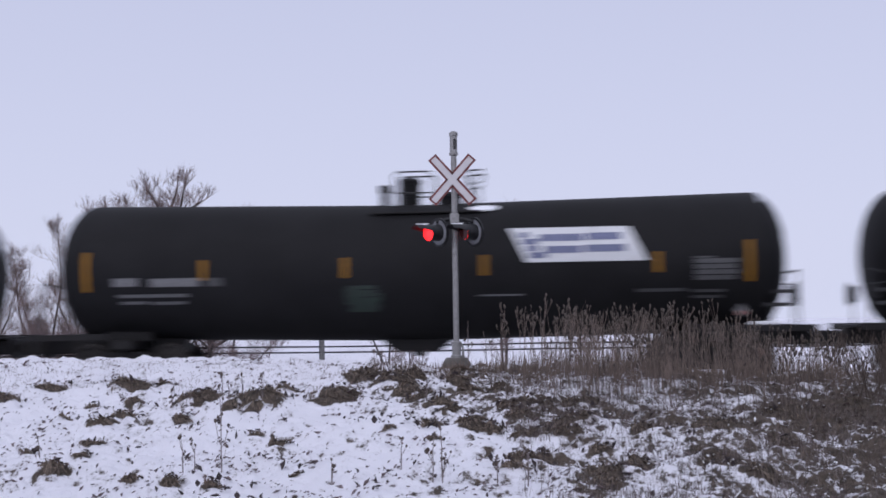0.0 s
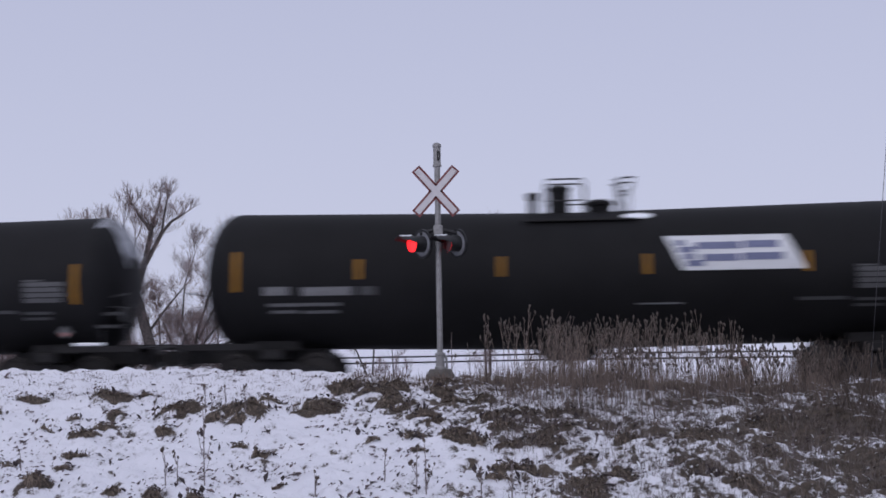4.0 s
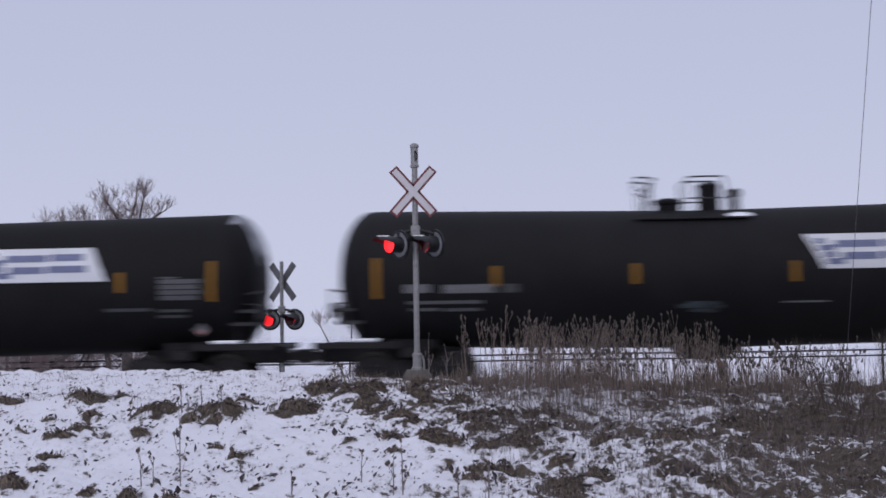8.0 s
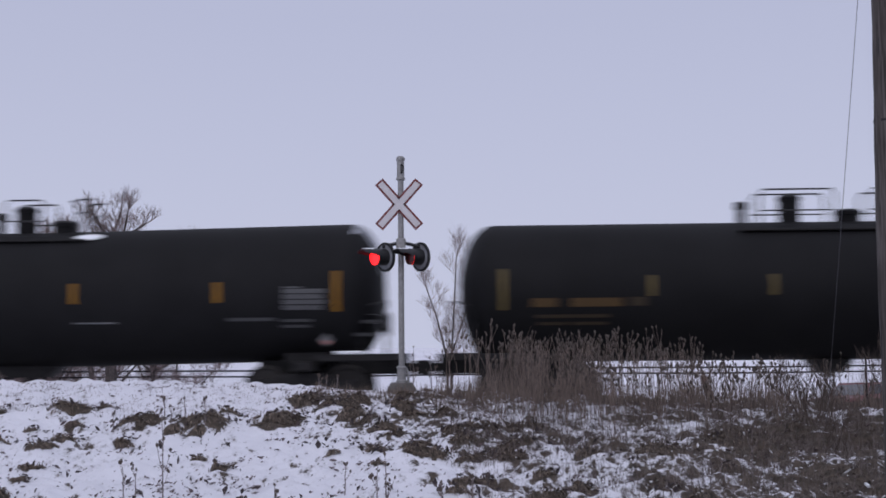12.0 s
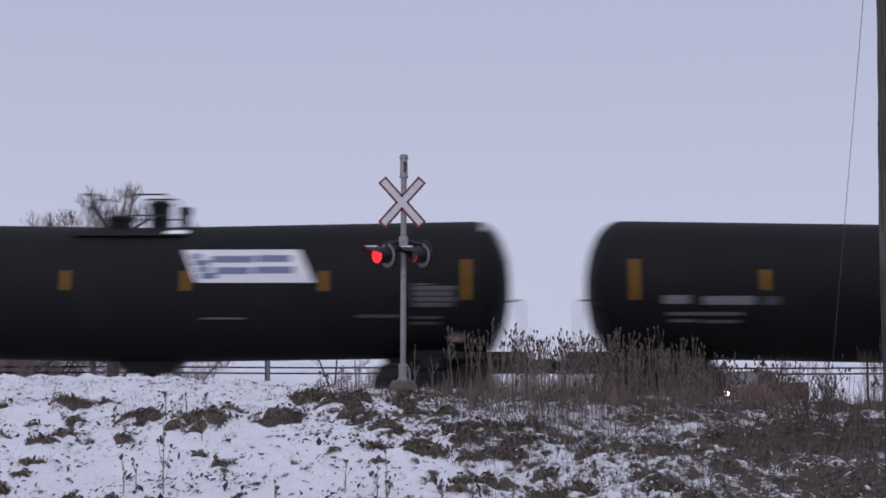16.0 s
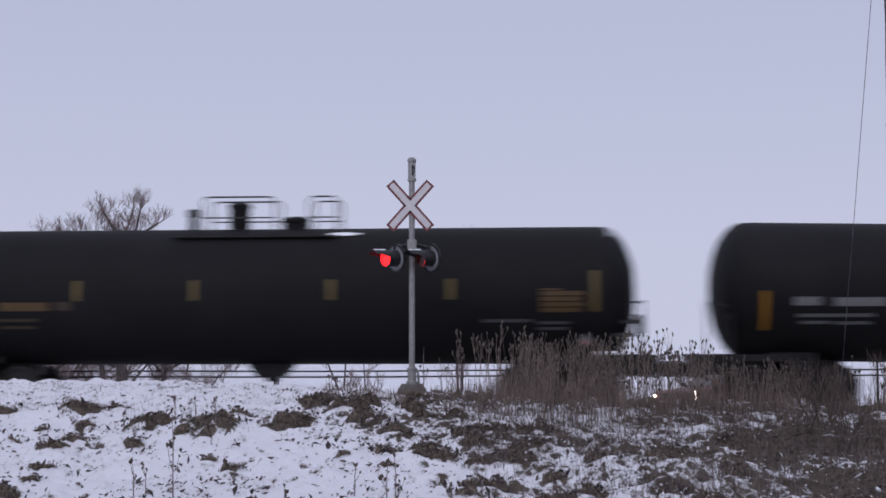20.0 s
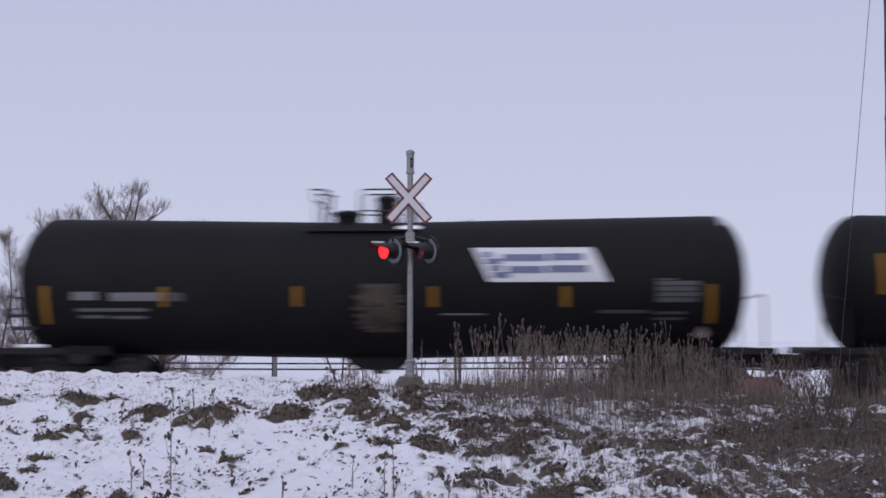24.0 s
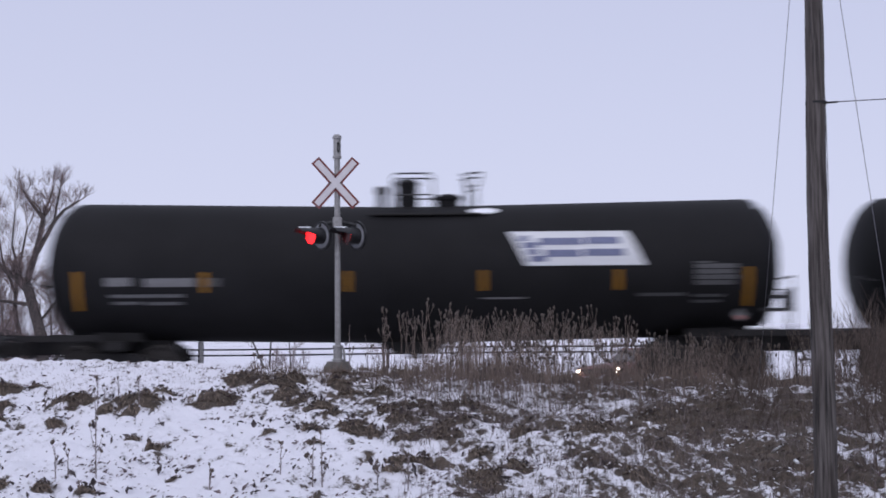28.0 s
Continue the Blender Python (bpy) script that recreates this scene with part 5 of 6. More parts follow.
for i, (bx, by, bs) in enumerate(((-14.5, 49.2, 1.0), (-17.0, 50.4, 1.05), (-19.8, 50.0, 0.95))):
    make_tree("scrub_tree", "bare many-stemmed scrub tree at the field's edge", "tree", (bx, by), SCRUB, 91 + i, bs, dense=9)


def make_stub():
    """The leaning remains of a wooden post behind the weeds."""
    x, y = 5.62, 25.6
    root = thing("broken_post", "leaning brown stump of a broken wooden post", "post", pose(x, y, float(height(x, y)) - 0.15, 0, -16, 0))
    part("stump", Mesh().tube([(0, 0, 0), (0.01, 0, 0.35), (0.0, 0.01, 0.72), (-0.02, 0, 0.78)], [0.085, 0.08, 0.07, 0.04], 9), material("rotten_wood", (0.125, 0.082, 0.068), 0.95, vary=0.4, scale=9, bump=0.5, bump_scale=25), root)
    return root


make_stub()


# ---- pickup waiting on the lane ----
def make_pickup():
    root = thing("pickup_truck", "dull red pickup truck with its headlights on", "pickup truck")
    # x ahead, y to its left
    hull = [(-2.7, 0.45), (-2.72, 0.92), (-0.85, 0.92), (-0.85, 0.94), (0.85, 0.96), (1.0, 0.95), (2.45, 0.86), (2.6, 0.78), (2.65, 0.48), (2.5, 0.36), (-2.5, 0.36)]
    part("body", Mesh().prism(hull, -0.92, 0.92), TRUCK_RED, root, "dull red body")
    cab = Mesh()
    low = [(-0.85, -0.88), (0.98, -0.88), (0.98, 0.88), (-0.85, 0.88)]
    high = [(-0.66, -0.70), (0.22, -0.70), (0.22, 0.70), (-0.66, 0.70)]
    cab.add([(x, y, 0.93) for x, y in low] + [(x, y, 1.41) for x, y in high] + [(x * 0.96, y * 0.93, 1.45) for x, y in high],
            [(0, 1, 5, 4), (1, 2, 6, 5), (2, 3, 7, 6), (3, 0, 4, 7), (4, 5, 9, 8), (5, 6, 10, 9), (6, 7, 11, 10), (7, 4, 8, 11), (8, 9, 10, 11)])
    part("cab", cab, TRUCK_RED, root)
    part("windscreen", Mesh().add([(0.955, -0.80, 0.97), (0.955, 0.80, 0.97), (0.265, 0.66, 1.39), (0.265, -0.66, 1.39)], [(0, 1, 2, 3)]), SCREEN_GREY, root, "grey windscreen")
    for s in (-1, 1):
        window = Mesh().add([(-0.72, s * 0.872, 0.98), (0.80, s * 0.872, 0.98), (0.24, s * 0.732, 1.36), (-0.58, s * 0.732, 1.36)], [(0, 1, 2, 3)])
        part("side_window", window, GLASS_DARK, root)
        part("mirror", Mesh().box(0.62, 0.74, s * 1.03 - 0.09, s * 1.03 + 0.09, 0.98, 1.12, 0.02), LAMP_BLACK, root)
        # glare put into lens size: left oversized to look brighter, right shrunk to look dimmer
        part("headlight", Mesh().lathe([(q * 0.095 * (1.3 if s > 0 else 0.5), h) for q, h in ((1, 0.0), (1, 0.03), (0.8, 0.08), (0.45, 0.11), (0.1, 0.12))], 16, pose(2.64, s * 0.83, 0.70, 0, 90, 0)), HEADLIGHT, root, "lit headlight")
        part("marker_lamp", Mesh().box(2.60, 2.645, s * 0.84 - 0.06, s * 0.84 + 0.06, 0.54, 0.61), AMBER, root)
        for x in (-1.65, 1.65):
            wheel = part("wheel", Mesh().lathe([(0.19, -0.11), (0.29, -0.11), (0.325, -0.08), (0.325, 0.08), (0.29, 0.11), (0.19, 0.11)], 24, pose(0, 0, 0, 90, 0, 0)), RUBBER, root, "", pose(x, s * 0.83, 0.325))
            part("rim", Mesh().lathe([(0.19, -0.10), (0.19, 0.10), (0.08, 0.07)], 18, pose(0, 0, 0, 90 * s * -1, 0, 0)), CHROME, wheel)
    part("grille", Mesh().box(2.63, 2.665, -0.66, 0.66, 0.62, 0.78, 0.01), LAMP_BLACK, root)
    part("grille_bar", Mesh().box(2.665, 2.68, -0.66, 0.66, 0.69, 0.71), CHROME, root)
    part("bumper", Mesh().box(2.60, 2.76, -0.92, 0.92, 0.38, 0.52, 0.03), CHROME, root)
    part("bed_floor", Mesh().box(-2.6, -0.92, -0.80, 0.80, 0.921, 0.93), LAMP_BLACK, root)
    for s in (-1, 1):
        part("bed_side", Mesh().box(-2.7, -0.87, s * 0.88 - 0.04, s * 0.88 + 0.04, 0.921, 0.99, 0.01), TRUCK_RED, root)
    part("tailgate", Mesh().box(-2.71, -2.64, -0.84, 0.84, 0.921, 0.99, 0.01), TRUCK_RED, root)
    return root


PICKUP = make_pickup()


# ---- plants in the foreground ----
def blades(points, heights, spread_m, per, seed, width=0.006, bend=0.6, mat=GRASS, name="dry_grass", comb=None):
    """Bent grass blades in clumps round the given points."""
    rng = np.random.default_rng(seed)
    n = len(points) * per
    base = np.repeat(points, per, 0)
    off = rng.normal(0, 1, (n, 2)) * spread_m
    h = np.repeat(heights, per) * rng.uniform(0.35, 1.1, n)
    ang = rng.uniform(0, 2 * np.pi, n) if comb is None else rng.normal(comb, 0.9, n)
    lean = rng.uniform(0.1, 1.0, n) * bend
    bx, by = base[:, 0] + off[:, 0], base[:, 1] + off[:, 1]
    bz = height(bx, by) - 0.02
    wx, wy = np.cos(ang + np.pi / 2), np.sin(ang + np.pi / 2)
    rings = []
    for t, w in ((0, 1.0), (0.45, 0.8), (0.8, 0.5), (1.0, 0.12)):
        r = h * lean * t ** 1.8
        x, y = bx + np.cos(ang) * r, by + np.sin(ang) * r
        z = bz + h * (t - 0.45 * lean * t ** 2.6)
        for s in (-1, 1):
            rings.append(np.stack([x + s * wx * width * w, y + s * wy * width * w, z], 1))
    verts = np.stack(rings, 1).reshape(-1, 3)
    k = np.arange(n)[:, None] * 8
    faces = np.concatenate([k + np.array([[0, 1, 3, 2]]), k + np.array([[2, 3, 5, 4]]), k + np.array([[4, 5, 7, 6]])])
    return fast_mesh(name, verts, faces, mat)


def scatter(n, x0, x1, y0, y1, seed, keep=None):
    rng = np.random.default_rng(seed)
    x, y = rng.uniform(x0, x1, n), rng.uniform(y0, y1, n)
    if keep is not None:
        ok = rng.random(n) < keep(x, y)
        x, y = x[ok], y[ok]
    return np.stack([x, y], 1)


rng = np.random.default_rng(2)
west = scatter(5000, -9.5, 3.0, 12.5, 24.6, 1, lambda x, y: np.clip((bareness(x, y) - 0.5) * 4, 0, 1))
east = scatter(6500, -1.0, 11.5, 12.5, 24.8, 2, lambda x, y: np.clip((bareness(x, y) - 0.32) * 2, 0.05, 0.7) * smooth_step(-1, 3, x - 0.3 * (18.5 - y)) * np.interp(y, [18.2, 19.6], [1.0, 0.4]))
tagged(new("dry_grass", blades(west, rng.uniform(0.04, 0.13, len(west)), 0.05, 8, 3, width=0.006, bend=1.5, comb=-0.7)), "brown grass blades poking through the snow", "dry grass", kind="stuff")
tagged(new("dry_grass", blades(east, rng.uniform(0.05, 0.18, len(east)), 0.12, 12, 4, width=0.004, bend=1.3, comb=-0.6)), "tangled dry brown grass with snow between", "dry grass", kind="stuff")


crest = scatter(260, -2.0, 1.2, 22.6, 24.7, 31)
brow = scatter(1500, -9.5, -1.6, 21.6, 24.4, 33)
tagged(new("dry_grass", blades(brow, rng.uniform(0.04, 0.11, len(brow)), 0.06, 5, 34, width=0.004, bend=1.0, mat=STALK)), "short pale grass poking through snow", "dry grass", kind="stuff")
tagged(new("dry_grass", blades(crest, rng.uniform(0.10, 0.34, len(crest)), 0.07, 9, 32, width=0.0045, bend=0.9)), "brown grass round the foot of the signal", "dry grass", kind="stuff")


def leaf_mesh(name, pts, size, ang, tilt, lift, mat, wide=0.4):
    """Curled leaves: two bent halves either side of a rib."""
    n = len(pts)
    cx, cy = pts[:, 0], pts[:, 1]
    cz = height(cx, cy) + size * lift
    fwd = np.stack([np.cos(ang) * np.cos(tilt), np.sin(ang) * np.cos(tilt), np.sin(tilt)], 1)
    side = np.stack([-np.sin(ang), np.cos(ang), np.zeros(n)], 1)
    up = np.cross(fwd, side)
    c, s = np.stack([cx, cy, cz], 1), size[:, None]
    verts = np.stack([c - fwd * s, c + side * s * wide - fwd * s * 0.1 + up * s * 0.45, c - side * s * wide - fwd * s * 0.1 + up * s * 0.45, c + fwd * s * 0.9 + up * s * 0.3, c], 1).reshape(-1, 3)
    k = np.arange(n)[:, None] * 5
    faces = np.concatenate([k + np.array([[0, 1, 4]]), k + np.array([[0, 4, 2]]), k + np.array([[1, 3, 4]]), k + np.array([[4, 3, 2]])])
    return fast_mesh(name, verts, faces, mat)


def make_leaves():
    """Small curled leaves strewn on the snow, and dark withered ones standing round the tufts."""
    r = np.random.default_rng(8)
    pts = scatter(25000, -9.5, 9.0, 12.5, 24.3, 7, lambda x, y: np.clip((fractal(x, y * 0.7, 0.5, 3, 44) - 0.48) * 6, 0.07, 1) * np.interp(x, [-9, -3, 1, 8], [0.55, 0.75, 0.85, 0.5]))
    n = len(pts)
    strewn = leaf_mesh("dead_leaves", pts, np.minimum(r.lognormal(-3.6, 0.42, n), 0.08), r.normal(-0.45, 0.8, n), r.uniform(-0.4, 0.8, n), 0.3, LEAF)
    tagged(new("dead_leaves", strewn), "small curled brown leaves on the snow", "dead leaves", kind="stuff")
    rim = np.concatenate([np.array([[mx + 0.3 * q, my + 0.7 * q]]) + r.normal(0, 1, (int(10 + 45 * q), 2)) * np.array([q * 0.85, q * 0.6]) for mx, my, q in MOUNDS])
    far = scatter(4200, -9.5, 3.0, 13.0, 23.8, 17, lambda x, y: np.clip((fractal(x, y * 0.7, 0.7, 3, 46) - 0.55) * 6, 0.02, 1))
    rim = np.concatenate([rim, far])
    n = len(rim)
    tall = np.where(r.random(n) < 0.5, r.uniform(0.6, 1.6, n), r.uniform(-0.5, 0.5, n))
    dark = leaf_mesh("withered_leaves", rim, np.minimum(r.lognormal(-3.5, 0.45, n), 0.08), r.uniform(0, 6.28, n), tall, 0.7, DARK_LEAF, 0.6)
    tagged(new("withered_leaves", dark), "dark withered leaves standing out of the snow", "dead leaves", kind="stuff")


make_leaves()


def make_snow_flecks():
    """Bits of snow caught on the matted grass."""
    r = np.random.default_rng(51)

    def keep(x, y):
        dark = smooth_step(1.5, 0.5, ((x - 5.6) / 2.1) ** 2 + ((y - 19.6) / 1.9) ** 2)
        return smooth_step(-0.5, 2.0, x - 0.34 * (18.5 - y)) * np.clip((fractal(x, y * 0.6, 0.9, 3, 55) - 0.36) * 4.2, 0.04, 1) * (1 - 0.5 * dark)

    pts = scatter(2600, -0.5, 11.0, 12.8, 23.6, 52, keep)
    n = len(pts)
    ang, size = r.normal(-0.7, 0.9, n), np.minimum(r.lognormal(-4.1, 0.5, n), 0.045)
    cx, cy = pts[:, 0], pts[:, 1]
    cz = height(cx, cy) + r.uniform(0.01, 0.10, n)
    fwd, side = np.stack([np.cos(ang), np.sin(ang), r.normal(0, 0.5, n)], 1), np.stack([-np.sin(ang), np.cos(ang), r.normal(0, 0.6, n)], 1)
    c, s = np.stack([cx, cy, cz], 1), size[:, None]
    ring = []
    for k in range(6):
        a = k * np.pi / 3
        q = r.uniform(0.6, 1.2, n)[:, None] * s
        ring.append(c + fwd * q * np.cos(a) * 1.4 + side * q * np.sin(a) * 0.6)
    top, under = c + np.array([0, 0, 1]) * s * 0.24, c - np.array([0, 0, 1]) * s * 0.15
    verts = np.stack(ring + [top, under], 1).reshape(-1, 3)
    k = np.arange(n)[:, None] * 8
    faces = np.concatenate([k + np.array([[i, (i + 1) % 6, 6]]) for i in range(6)] + [k + np.array([[(i + 1) % 6, i, 7]]) for i in range(6)])
    tagged(new("snow_flecks", fast_mesh("snow_flecks", verts, faces, SNOW, smooth=True)), "small flecks of snow caught on dry grass", "snow", kind="stuff")


make_snow_flecks()


def make_tufts():
    """Matted grass combed down over each mound, with a few blades standing."""
    r = np.random.default_rng(100)
    for mx, my, q in MOUNDS:
        n = int(40 + 420 * q)
        a, d = r.uniform(0, 2 * np.pi, n), np.sqrt(r.uniform(0, 1, n)) * q * 0.8
        bx, by = mx + 1.3 * np.cos(a) * d, my + 1.15 * np.sin(a) * d
        way = np.arctan2(0.7 * np.sin(a) - 0.8, 0.8 * np.cos(a) + 0.7) + r.normal(0, 0.35, n)
        long = r.uniform(0.05, 0.13, n) * (0.6 + q)
        stand = np.where(r.random(n) < 0.03, r.uniform(0.02, 0.07, n), r.uniform(-0.02, 0.01, n))
        rings = []
        for t, w in ((0, 1.0), (0.4, 0.9), (0.75, 0.65), (1.0, 0.15)):
            x, y = bx + np.cos(way) * long * t, by + np.sin(way) * long * t
            z = height(x, y) + 0.012 + (0.03 + stand) * math.sin(2.4 * t) - 0.012 * (t == 0)
            for s in (-1, 1):
                rings.append(np.stack([x - s * np.sin(way) * 0.0075 * w - mx, y + s * np.cos(way) * 0.0075 * w - my, z], 1))
        verts = np.stack(rings, 1).reshape(-1, 3)
        base = float(height(mx, my))
        verts[:, 2] -= base
        k = np.arange(n)[:, None] * 8
        ob = new("grass_tuft", fast_mesh("grass_tuft", verts, np.concatenate([k + np.array([[c, c + 1, c + 3, c + 2]]) for c in (0, 2, 4)]), MATTED))
        ob.matrix_basis = pose(mx, my, base)
        tagged(ob, "brown mound of matted dead grass in the snow", "grass tuft", "grass tufts on the snow")


make_tufts()


def make_reeds():
    """The stand of tall dead weeds with fuzzy heads beside the signal."""
    rng = np.random.default_rng(12)
    n = 5000
    x = rng.uniform(0.3, 10.5, n)
    y = rng.uniform(20.0, 24.6, n)
    clump = fractal(x, y, 1.0, 3, 90)
    many = np.interp(x, [0.3, 0.8, 1.2, 1.8, 4.4, 5.2, 6.0, 7.0, 9, 10.5], [0.06, 0.11, 0.20, 0.33, 0.42, 0.25, 0.11, 0.10, 0.17, 0.22])
    keep = rng.random(n) < np.clip((clump - 0.30) * 2.8, np.interp(x, [1.0, 1.6, 4.8, 5.6], [0.1, 0.5, 0.5, 0.1]), 1) * many * np.interp(y, [20.0, 21.5], [0.25, 1.0])
    x, y = x[keep], y[keep]
    tall = np.interp(x, [0.3, 0.7, 2.5, 4.2, 5.2, 6.2, 8, 10.5], [0.95, 1.10, 1.05, 1.02, 0.88, 0.72, 0.78, 0.75])
    tall = tall * (1 + 0.5 * (fractal(x, y, 0.9, 2, 95) - 0.5)) + rng.normal(0, 0.17, len(x))
    stems, heads = Mesh(), Mesh()
    r = random.Random(5)
    for px, py, h in zip(x, y, tall):
        z = float(height(px, py)) - 0.04
        h = min(max(h, 0.35), float(np.interp(px, [4.6, 5.6, 6.6, 8], [1.5, 0.92, 0.82, 1.0])))
        lx, ly = r.gauss(0, 0.10) * h, r.gauss(0, 0.08) * h
        top = Vector((px + lx, py + ly, z + h))
        stems.tube([(px, py, z), (px + lx * 0.3, py + ly * 0.3, z + h * 0.5), top], [0.0045, 0.0036, 0.0026], 4, caps=False)
        if r.random() < 0.86:
            k = r.choice((1, 2, 3, 4))
            for j in range(k):
                c = top if j == 0 else top + Vector((r.uniform(-0.11, 0.11), r.uniform(-0.05, 0.05), r.uniform(-0.20, 0.0)))
                if j:
                    stems.tube([c - Vector((0, 0, 0.02)), (px + lx * 0.7, py + ly * 0.7, z + h * 0.72)], [0.003, 0.004], 3, caps=False)
                w, q = r.uniform(0.013, 0.022), r.uniform(0.028, 0.048)
                prof = [(0.006, -q), (w * 0.8, -q * 0.5), (w, 0), (w * 0.75, q * 0.5), (0.006, q)]
                heads.lathe([(a * r.uniform(0.75, 1.25), b) for a, b in prof], 6, pose(c.x, c.y, c.z, r.uniform(-25, 25), r.uniform(-25, 25), r.uniform(0, 90)))
    bushy = Branches(77)
    bushy.wood = bushy.twigs = stems
    for px, py in scatter(170, 0.9, 10.5, 20.6, 24.4, 19, lambda a, b: np.clip((fractal(a, b, 1.0, 3, 90) - 0.3) * 2.6, 0.1, 1) * np.interp(a, [0.9, 2, 4.4, 5.2, 7, 10.5], [0.4, 1, 1, 0.25, 0.1, 0.6])):
        for k in range(2):
            bushy.grow(Vector((px, py, float(height(px, py)) - 0.03)), Vector((bushy.rnd.uniform(-0.25, 0.25), bushy.rnd.uniform(-0.2, 0.2), 1)), bushy.rnd.uniform(0.35, 0.75), 0.0055, 2, spread=0.42, kids=4)
    tagged(new("dead_weeds", stems.data("dead_weeds", REED, 0)), "dense stand of tall dry brown weed stems", "dead weeds", kind="stuff")
    tagged(new("seed_heads", heads.data("seed_heads", REED_HEAD, 0)), "fuzzy grey-brown seed heads of tall weeds", "seed heads", kind="stuff")
    low = scatter(5600, 0.2, 11.5, 22.0, 24.6, 14, lambda a, b: np.clip((fractal(a, b, 1.0, 3, 90) - 0.25) * 2.4, 0.1, 1) * np.interp(b, [22.2, 23.6], [0.12, 1.0]) * np.interp(a, [0.2, 0.8, 1.2, 1.8, 2.6, 4.6, 5.2, 7, 11], [0.1, 0.35, 0.65, 0.8, 0.9, 0.9, 0.28, 0.24, 0.5]))
    tagged(new("dead_weeds", blades(low, rng.uniform(0.25, 0.72, len(low)), 0.08, 7, 15, width=0.0042, bend=0.55, mat=REED, name="dead_weeds")), "undergrowth of dry brown stalks", "dead weeds", kind="stuff")


make_reeds()

thin = scatter(5600, 0.4, 10.5, 13.2, 23.2, 27, lambda x, y: 0.35 + 0.65 * smooth_step(0.4, 0.6, fractal(x, y, 0.8, 2, 28)))
tall = np.random.default_rng(28).uniform(0.07, 0.34, len(thin))
half = len(thin) // 2
tagged(new("dead_weeds", blades(thin[:half], tall[:half], 0.10, 5, 29, width=0.0030, bend=0.5, mat=WEED, name="dead_weeds")), "thin dark weed stems among dry grass", "dead weeds", kind="stuff")
tagged(new("dead_weeds", blades(thin[half:], tall[half:], 0.12, 6, 30, width=0.0032, bend=0.7, mat=STALK, name="dead_weeds")), "thin pale weed stems among dry grass", "dead weeds", kind="stuff")

mixed = scatter(2200, 0.3, 7.5, 18.6, 23.6, 127, lambda x, y: 0.3 + 0.7 * smooth_step(0.4, 0.6, fractal(x, y, 0.6, 2, 128)))
short = np.random.default_rng(129).uniform(0.06, 0.26, len(mixed))
tagged(new("dead_weeds", blades(mixed, short, 0.12, 5, 130, width=0.0040, bend=1.0, mat=WEED, name="dead_weeds")), "short dark weed stems bent over the snow", "dead weeds", kind="stuff")


def make_stalk(x, y, h, seed, mat=WEED):
    """A single dead weed: a thin stem with side stems and seed pods."""
    r = random.Random(seed)
    z = float(height(x, y)) - 0.03
    root = thing("weed_stalk", "thin dead weed stalk standing in the snow", "weed", pose(x, y, z), "weed stalks on the snow")
    stem, pods = Mesh(), Mesh()
    lx = r.gauss(0, 0.05) * h
    stem.tube([(0, 0, 0), (lx * 0.3, 0.01, h * 0.35), (lx * 0.2, 0, h * 0.65), (lx, 0, h)], [0.009, 0.008, 0.006, 0.003], 5)
    tips = [Vector((lx, 0, h))]
    for k in range(max(2, int(h * 5))):
        t = r.uniform(0.15, 0.75)
        c = Vector((lx * t ** 1.5, 0, h * t))
        e = c + Vector((r.uniform(-0.16, 0.16), r.uniform(-0.08, 0.08), r.uniform(0.18, 0.42))) * min(h, 0.8)
        stem.tube([c, c.lerp(e, 0.5) + Vector((r.uniform(-0.01, 0.01), 0, -0.02)), e], [0.005, 0.004, 0.0025], 4, caps=False)
        tips.append(e)
        if r.random() < 0.6:
            g = c.lerp(e, 0.6)
            q = g + Vector((r.uniform(-0.05, 0.05), 0, r.uniform(0.03, 0.09)))
            stem.tube([g, q], [0.003, 0.002], 3, caps=False)
            tips.append(q)
    for e in tips:
        w = r.uniform(0.011, 0.020)
        pods.lathe([(0.002, -1.8 * w), (w, -0.6 * w), (w * 0.9, 0.6 * w), (0.002, 1.8 * w)], 6, pose(e.x, e.y, e.z, r.uniform(-35, 35), r.uniform(-35, 35), 0))
    for k in range(int(h * 6)):
        t = r.uniform(0.1, 0.9)
        w = r.uniform(0.008, 0.013)
        pods.lathe([(0.002, -2 * w), (w, 0), (0.002, 2 * w)], 5, pose(lx * t ** 1.5 + r.uniform(-0.02, 0.02), 0, h * t, r.uniform(-70, 70), r.uniform(-70, 70), 0))
    part("stem", stem, STALK, root)
    tagged(part("seed_head", pods, mat, root), kind="stuff")
    return root


STALKS = [(-3.27, 16.2, 1.12), (-3.80, 16.4, 0.48), (-3.70, 16.6, 0.42), (-4.1, 20.4, 0.36), (-3.95, 20.2, 0.3), (-3.8, 20.5, 0.4), (-1.72, 22.0, 0.42), (-1.55, 22.1, 0.46), (-1.85, 22.2, 0.36), (-1.85, 15.8, 0.35), (-0.62, 15.6, 0.62), (-0.50, 15.5, 0.66), (-1.05, 16.4, 0.42), (0.15, 15.4, 0.40), (0.5, 15.2, 0.45),
          (-3.4, 20.0, 0.42), (0.08, 24.3, 0.72), (-0.28, 24.5, 0.95), (-4.9, 20.4, 0.3), (-0.9, 20.6, 0.35), (6.2, 15.6, 0.8), (6.5, 16.0, 0.7), (4.2, 17.0, 0.6), (-5.9, 17.2, 0.3)]
for i, (sx, sy, sh) in enumerate(STALKS):
    make_stalk(sx, sy, sh, 60 + i)


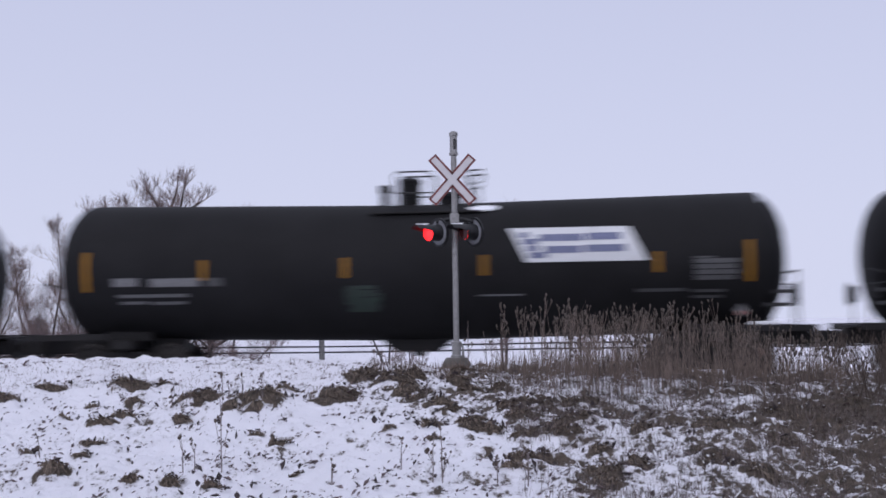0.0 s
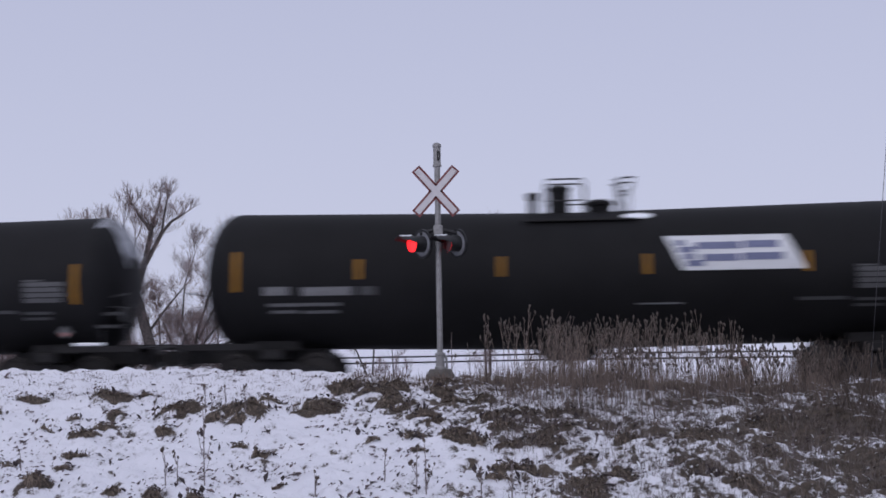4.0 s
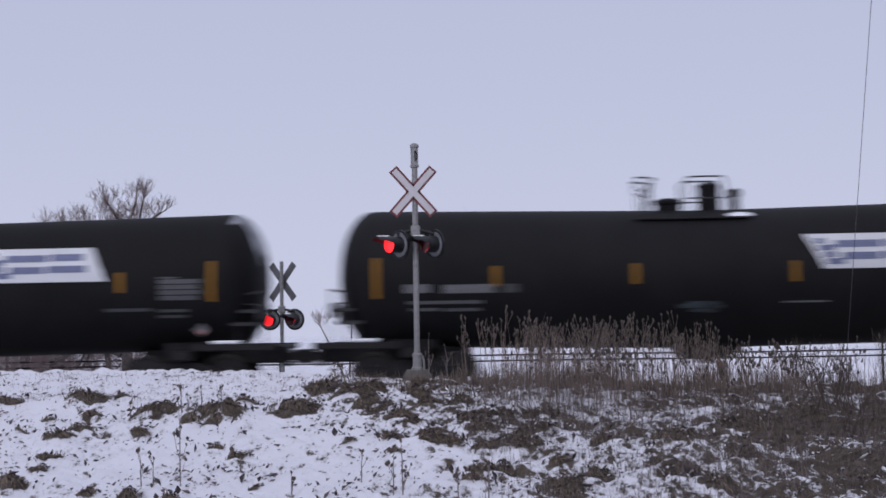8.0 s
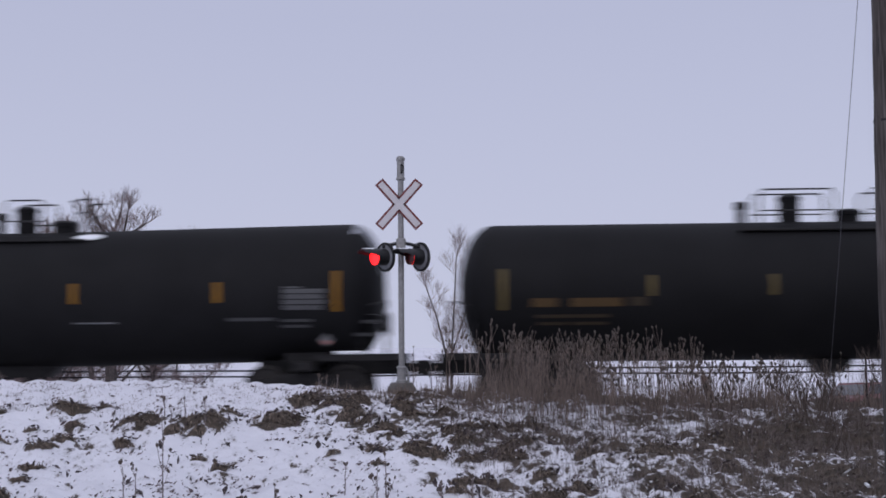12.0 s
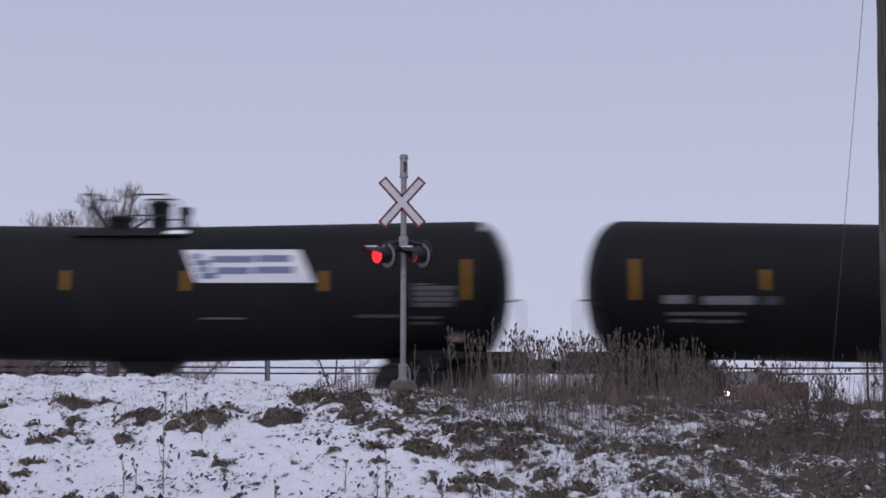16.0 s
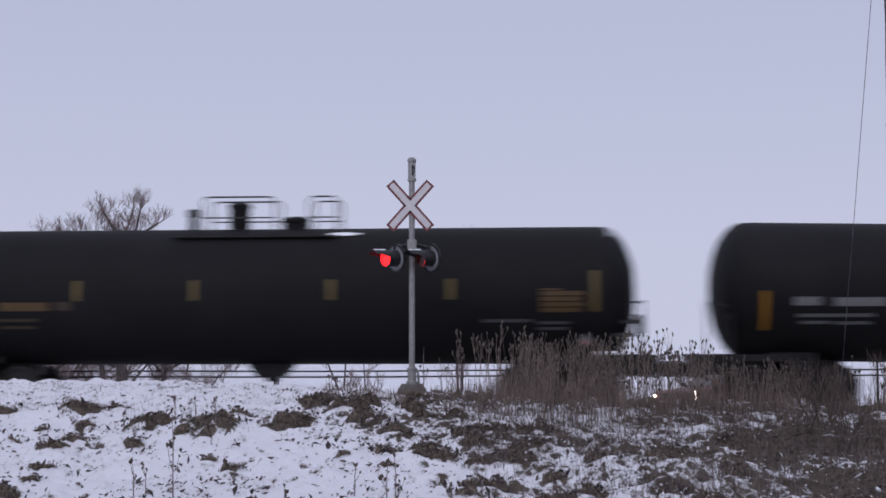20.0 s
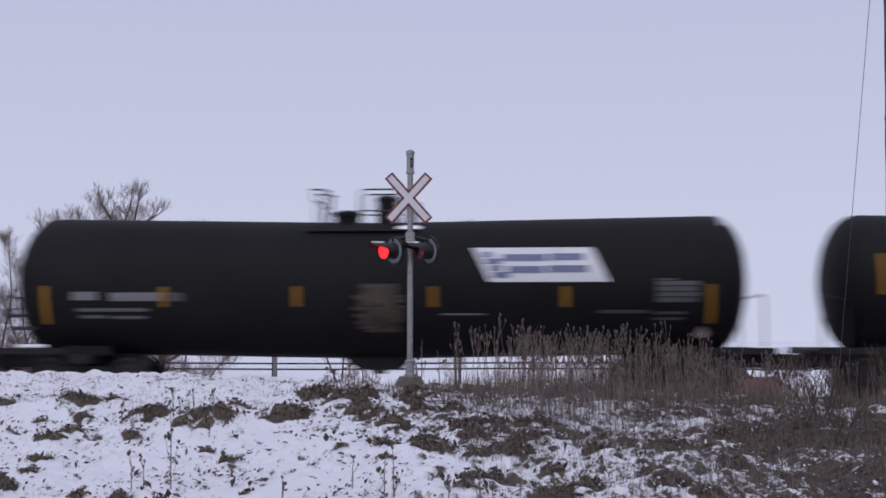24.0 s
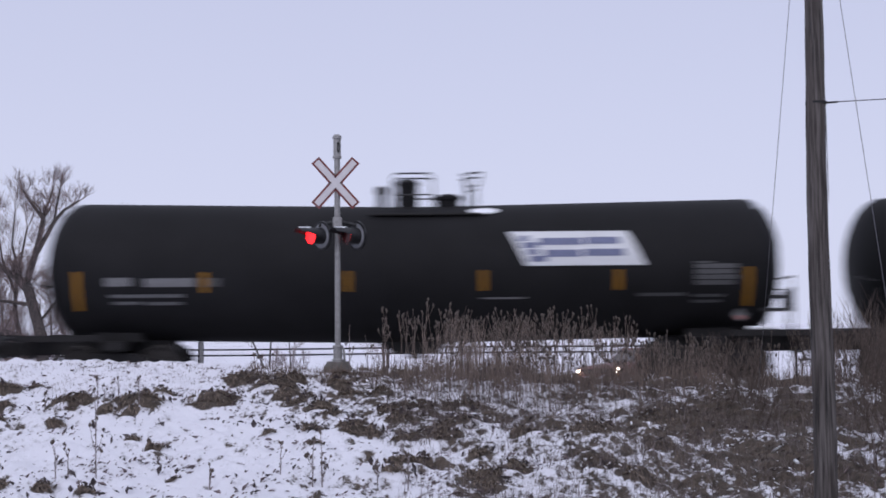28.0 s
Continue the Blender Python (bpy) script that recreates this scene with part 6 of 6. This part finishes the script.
def make_brush(x, y, h, seed):
    b = Branches(seed)
    for k in range(9):
        b.grow(Vector((b.rnd.uniform(-0.3, 0.3), b.rnd.uniform(-0.2, 0.2), 0)), Vector((b.rnd.uniform(-0.6, 0.6), b.rnd.uniform(-0.4, 0.4), 1)), h, 0.009, 2, spread=0.5, kids=4)
    root = thing("brush", "dark bare brush in the snow beside the pole", "shrub", pose(x, y, float(height(x, y)) - 0.03))
    part("crown", b.twigs, WEED, root)
    return root


make_brush(6.5, 15.8, 0.75, 81)
make_brush(6.9, 15.1, 0.7, 84)
make_brush(7.6, 15.6, 0.9, 85)
make_brush(7.4, 16.4, 0.8, 82)
make_brush(7.1, 17.4, 0.8, 83)
make_brush(6.84, 24.2, 0.55, 86)
for i, (bx, by, bh) in enumerate(((8.0, 18.5, 0.9), (8.5, 19.6, 1.0), (8.0, 20.6, 0.9), (8.8, 21.6, 1.0), (7.7, 17.6, 0.75), (9.3, 20.4, 0.9), (8.6, 23.0, 0.75), (9.4, 23.6, 0.7), (9.0, 22.2, 0.8), (8.2, 23.9, 0.6), (9.9, 22.8, 0.75), (5.7, 18.6, 0.5), (6.1, 20.4, 0.6), (6.5, 21.6, 0.55))):
    make_brush(bx, by, bh, 101 + i)


# ---- what moves ----
def gap_place(n, t):
    """Metres along the track at which the coupling behind car n is."""
    return PITCH * n + 7.38 - 16.763 * t - 0.0078 * t * t + float(np.interp(t, [0, 1, 2, 5, 8, 10, 12, 15, 18, 21, 24, 25, 28], [0.05, -0.09, -0.16, 0.27, 0.29, 0.25, 0.19, 0.06, 0.05, -0.06, 0.09, 0.18, 0.36]))


def motions():
    for n, car in CARS.items():
        rows = []
        for t in range(0, 29):
            p = on_track(gap_place(n, t) - PITCH / 2)
            rows.append((t, pose(p.x, p.y, 0, 0, 0, TRACK_ANGLE)))
        walk(car, rows)
        # the wheels turn while the car is in view
        t0 = max(0.0, (PITCH * n + 7.5 - 24) / 17.0)
        t1 = min(28.0, t0 + 3.4)
        turns = [(0.0, 0.0)]
        if t1 > t0:
            k, angle = 1, 0.0
            if t0 > 0:
                turns.append((t0, 0.0))
            steps = int((t1 - t0) * FPS)
            for k in range(1, steps + 1):
                a, b = t0 + (k - 1) / FPS, t0 + k / FPS
                angle -= (gap_place(n, a) - gap_place(n, b)) / 0.46
                turns.append((b, math.degrees(angle)))
            if t1 < 27.95:
                turns.append((28.0, turns[-1][1]))
        for ob in car.children_recursive:
            if ob.name.startswith("wheelset"):
                x = ob.matrix_basis.translation.copy()
                walk(ob, [(t, pose(x.x, x.y, x.z, 0, a, 0)) for t, a in turns])
    # the two lamps of a signal flash in turn: each lens swings its lit or its dark side out
    period, first, second = 0.9935, 0.25, 0.63
    for lens, leads in FLASHERS:
        angle = 0 if leads else 180
        rows = [(0.0, angle)]
        for k in range(29):
            for t in (first + k * period, second + k * period):
                if t < 27.9:
                    rows += [(t - 0.05, angle), (t - 0.015, angle + 60), (t + 0.02, angle + 120), (t + 0.055, angle + 180)]
                    angle += 180
        rows.append((28.0, angle))
        walk(lens, [(t, pose(0, -0.262, 0, 0, 0, a)) for t, a in rows])
    back = [(0, 60), (8, 24), (10, 17), (11, 13.7), (12.2, 10.1), (13.3, 7.3), (14.5, 4.65), (15.2, 3.45), (16.2, 2.2), (17.2, 1.35), (18.3, 0.6), (19.2, 0.2), (20, 0.03), (21, 0.0), (24, -0.03), (28, -0.03)]
    rows = []
    for t, d in back:
        p = PICKUP_STOP + ROAD_DIR * (d + 2.6)
        z = float(land(p.x, p.y)) + 0.055
        rows.append((t, pose(p.x, p.y, z, 2.5, 0, -136)))
    walk(PICKUP, rows)


motions()
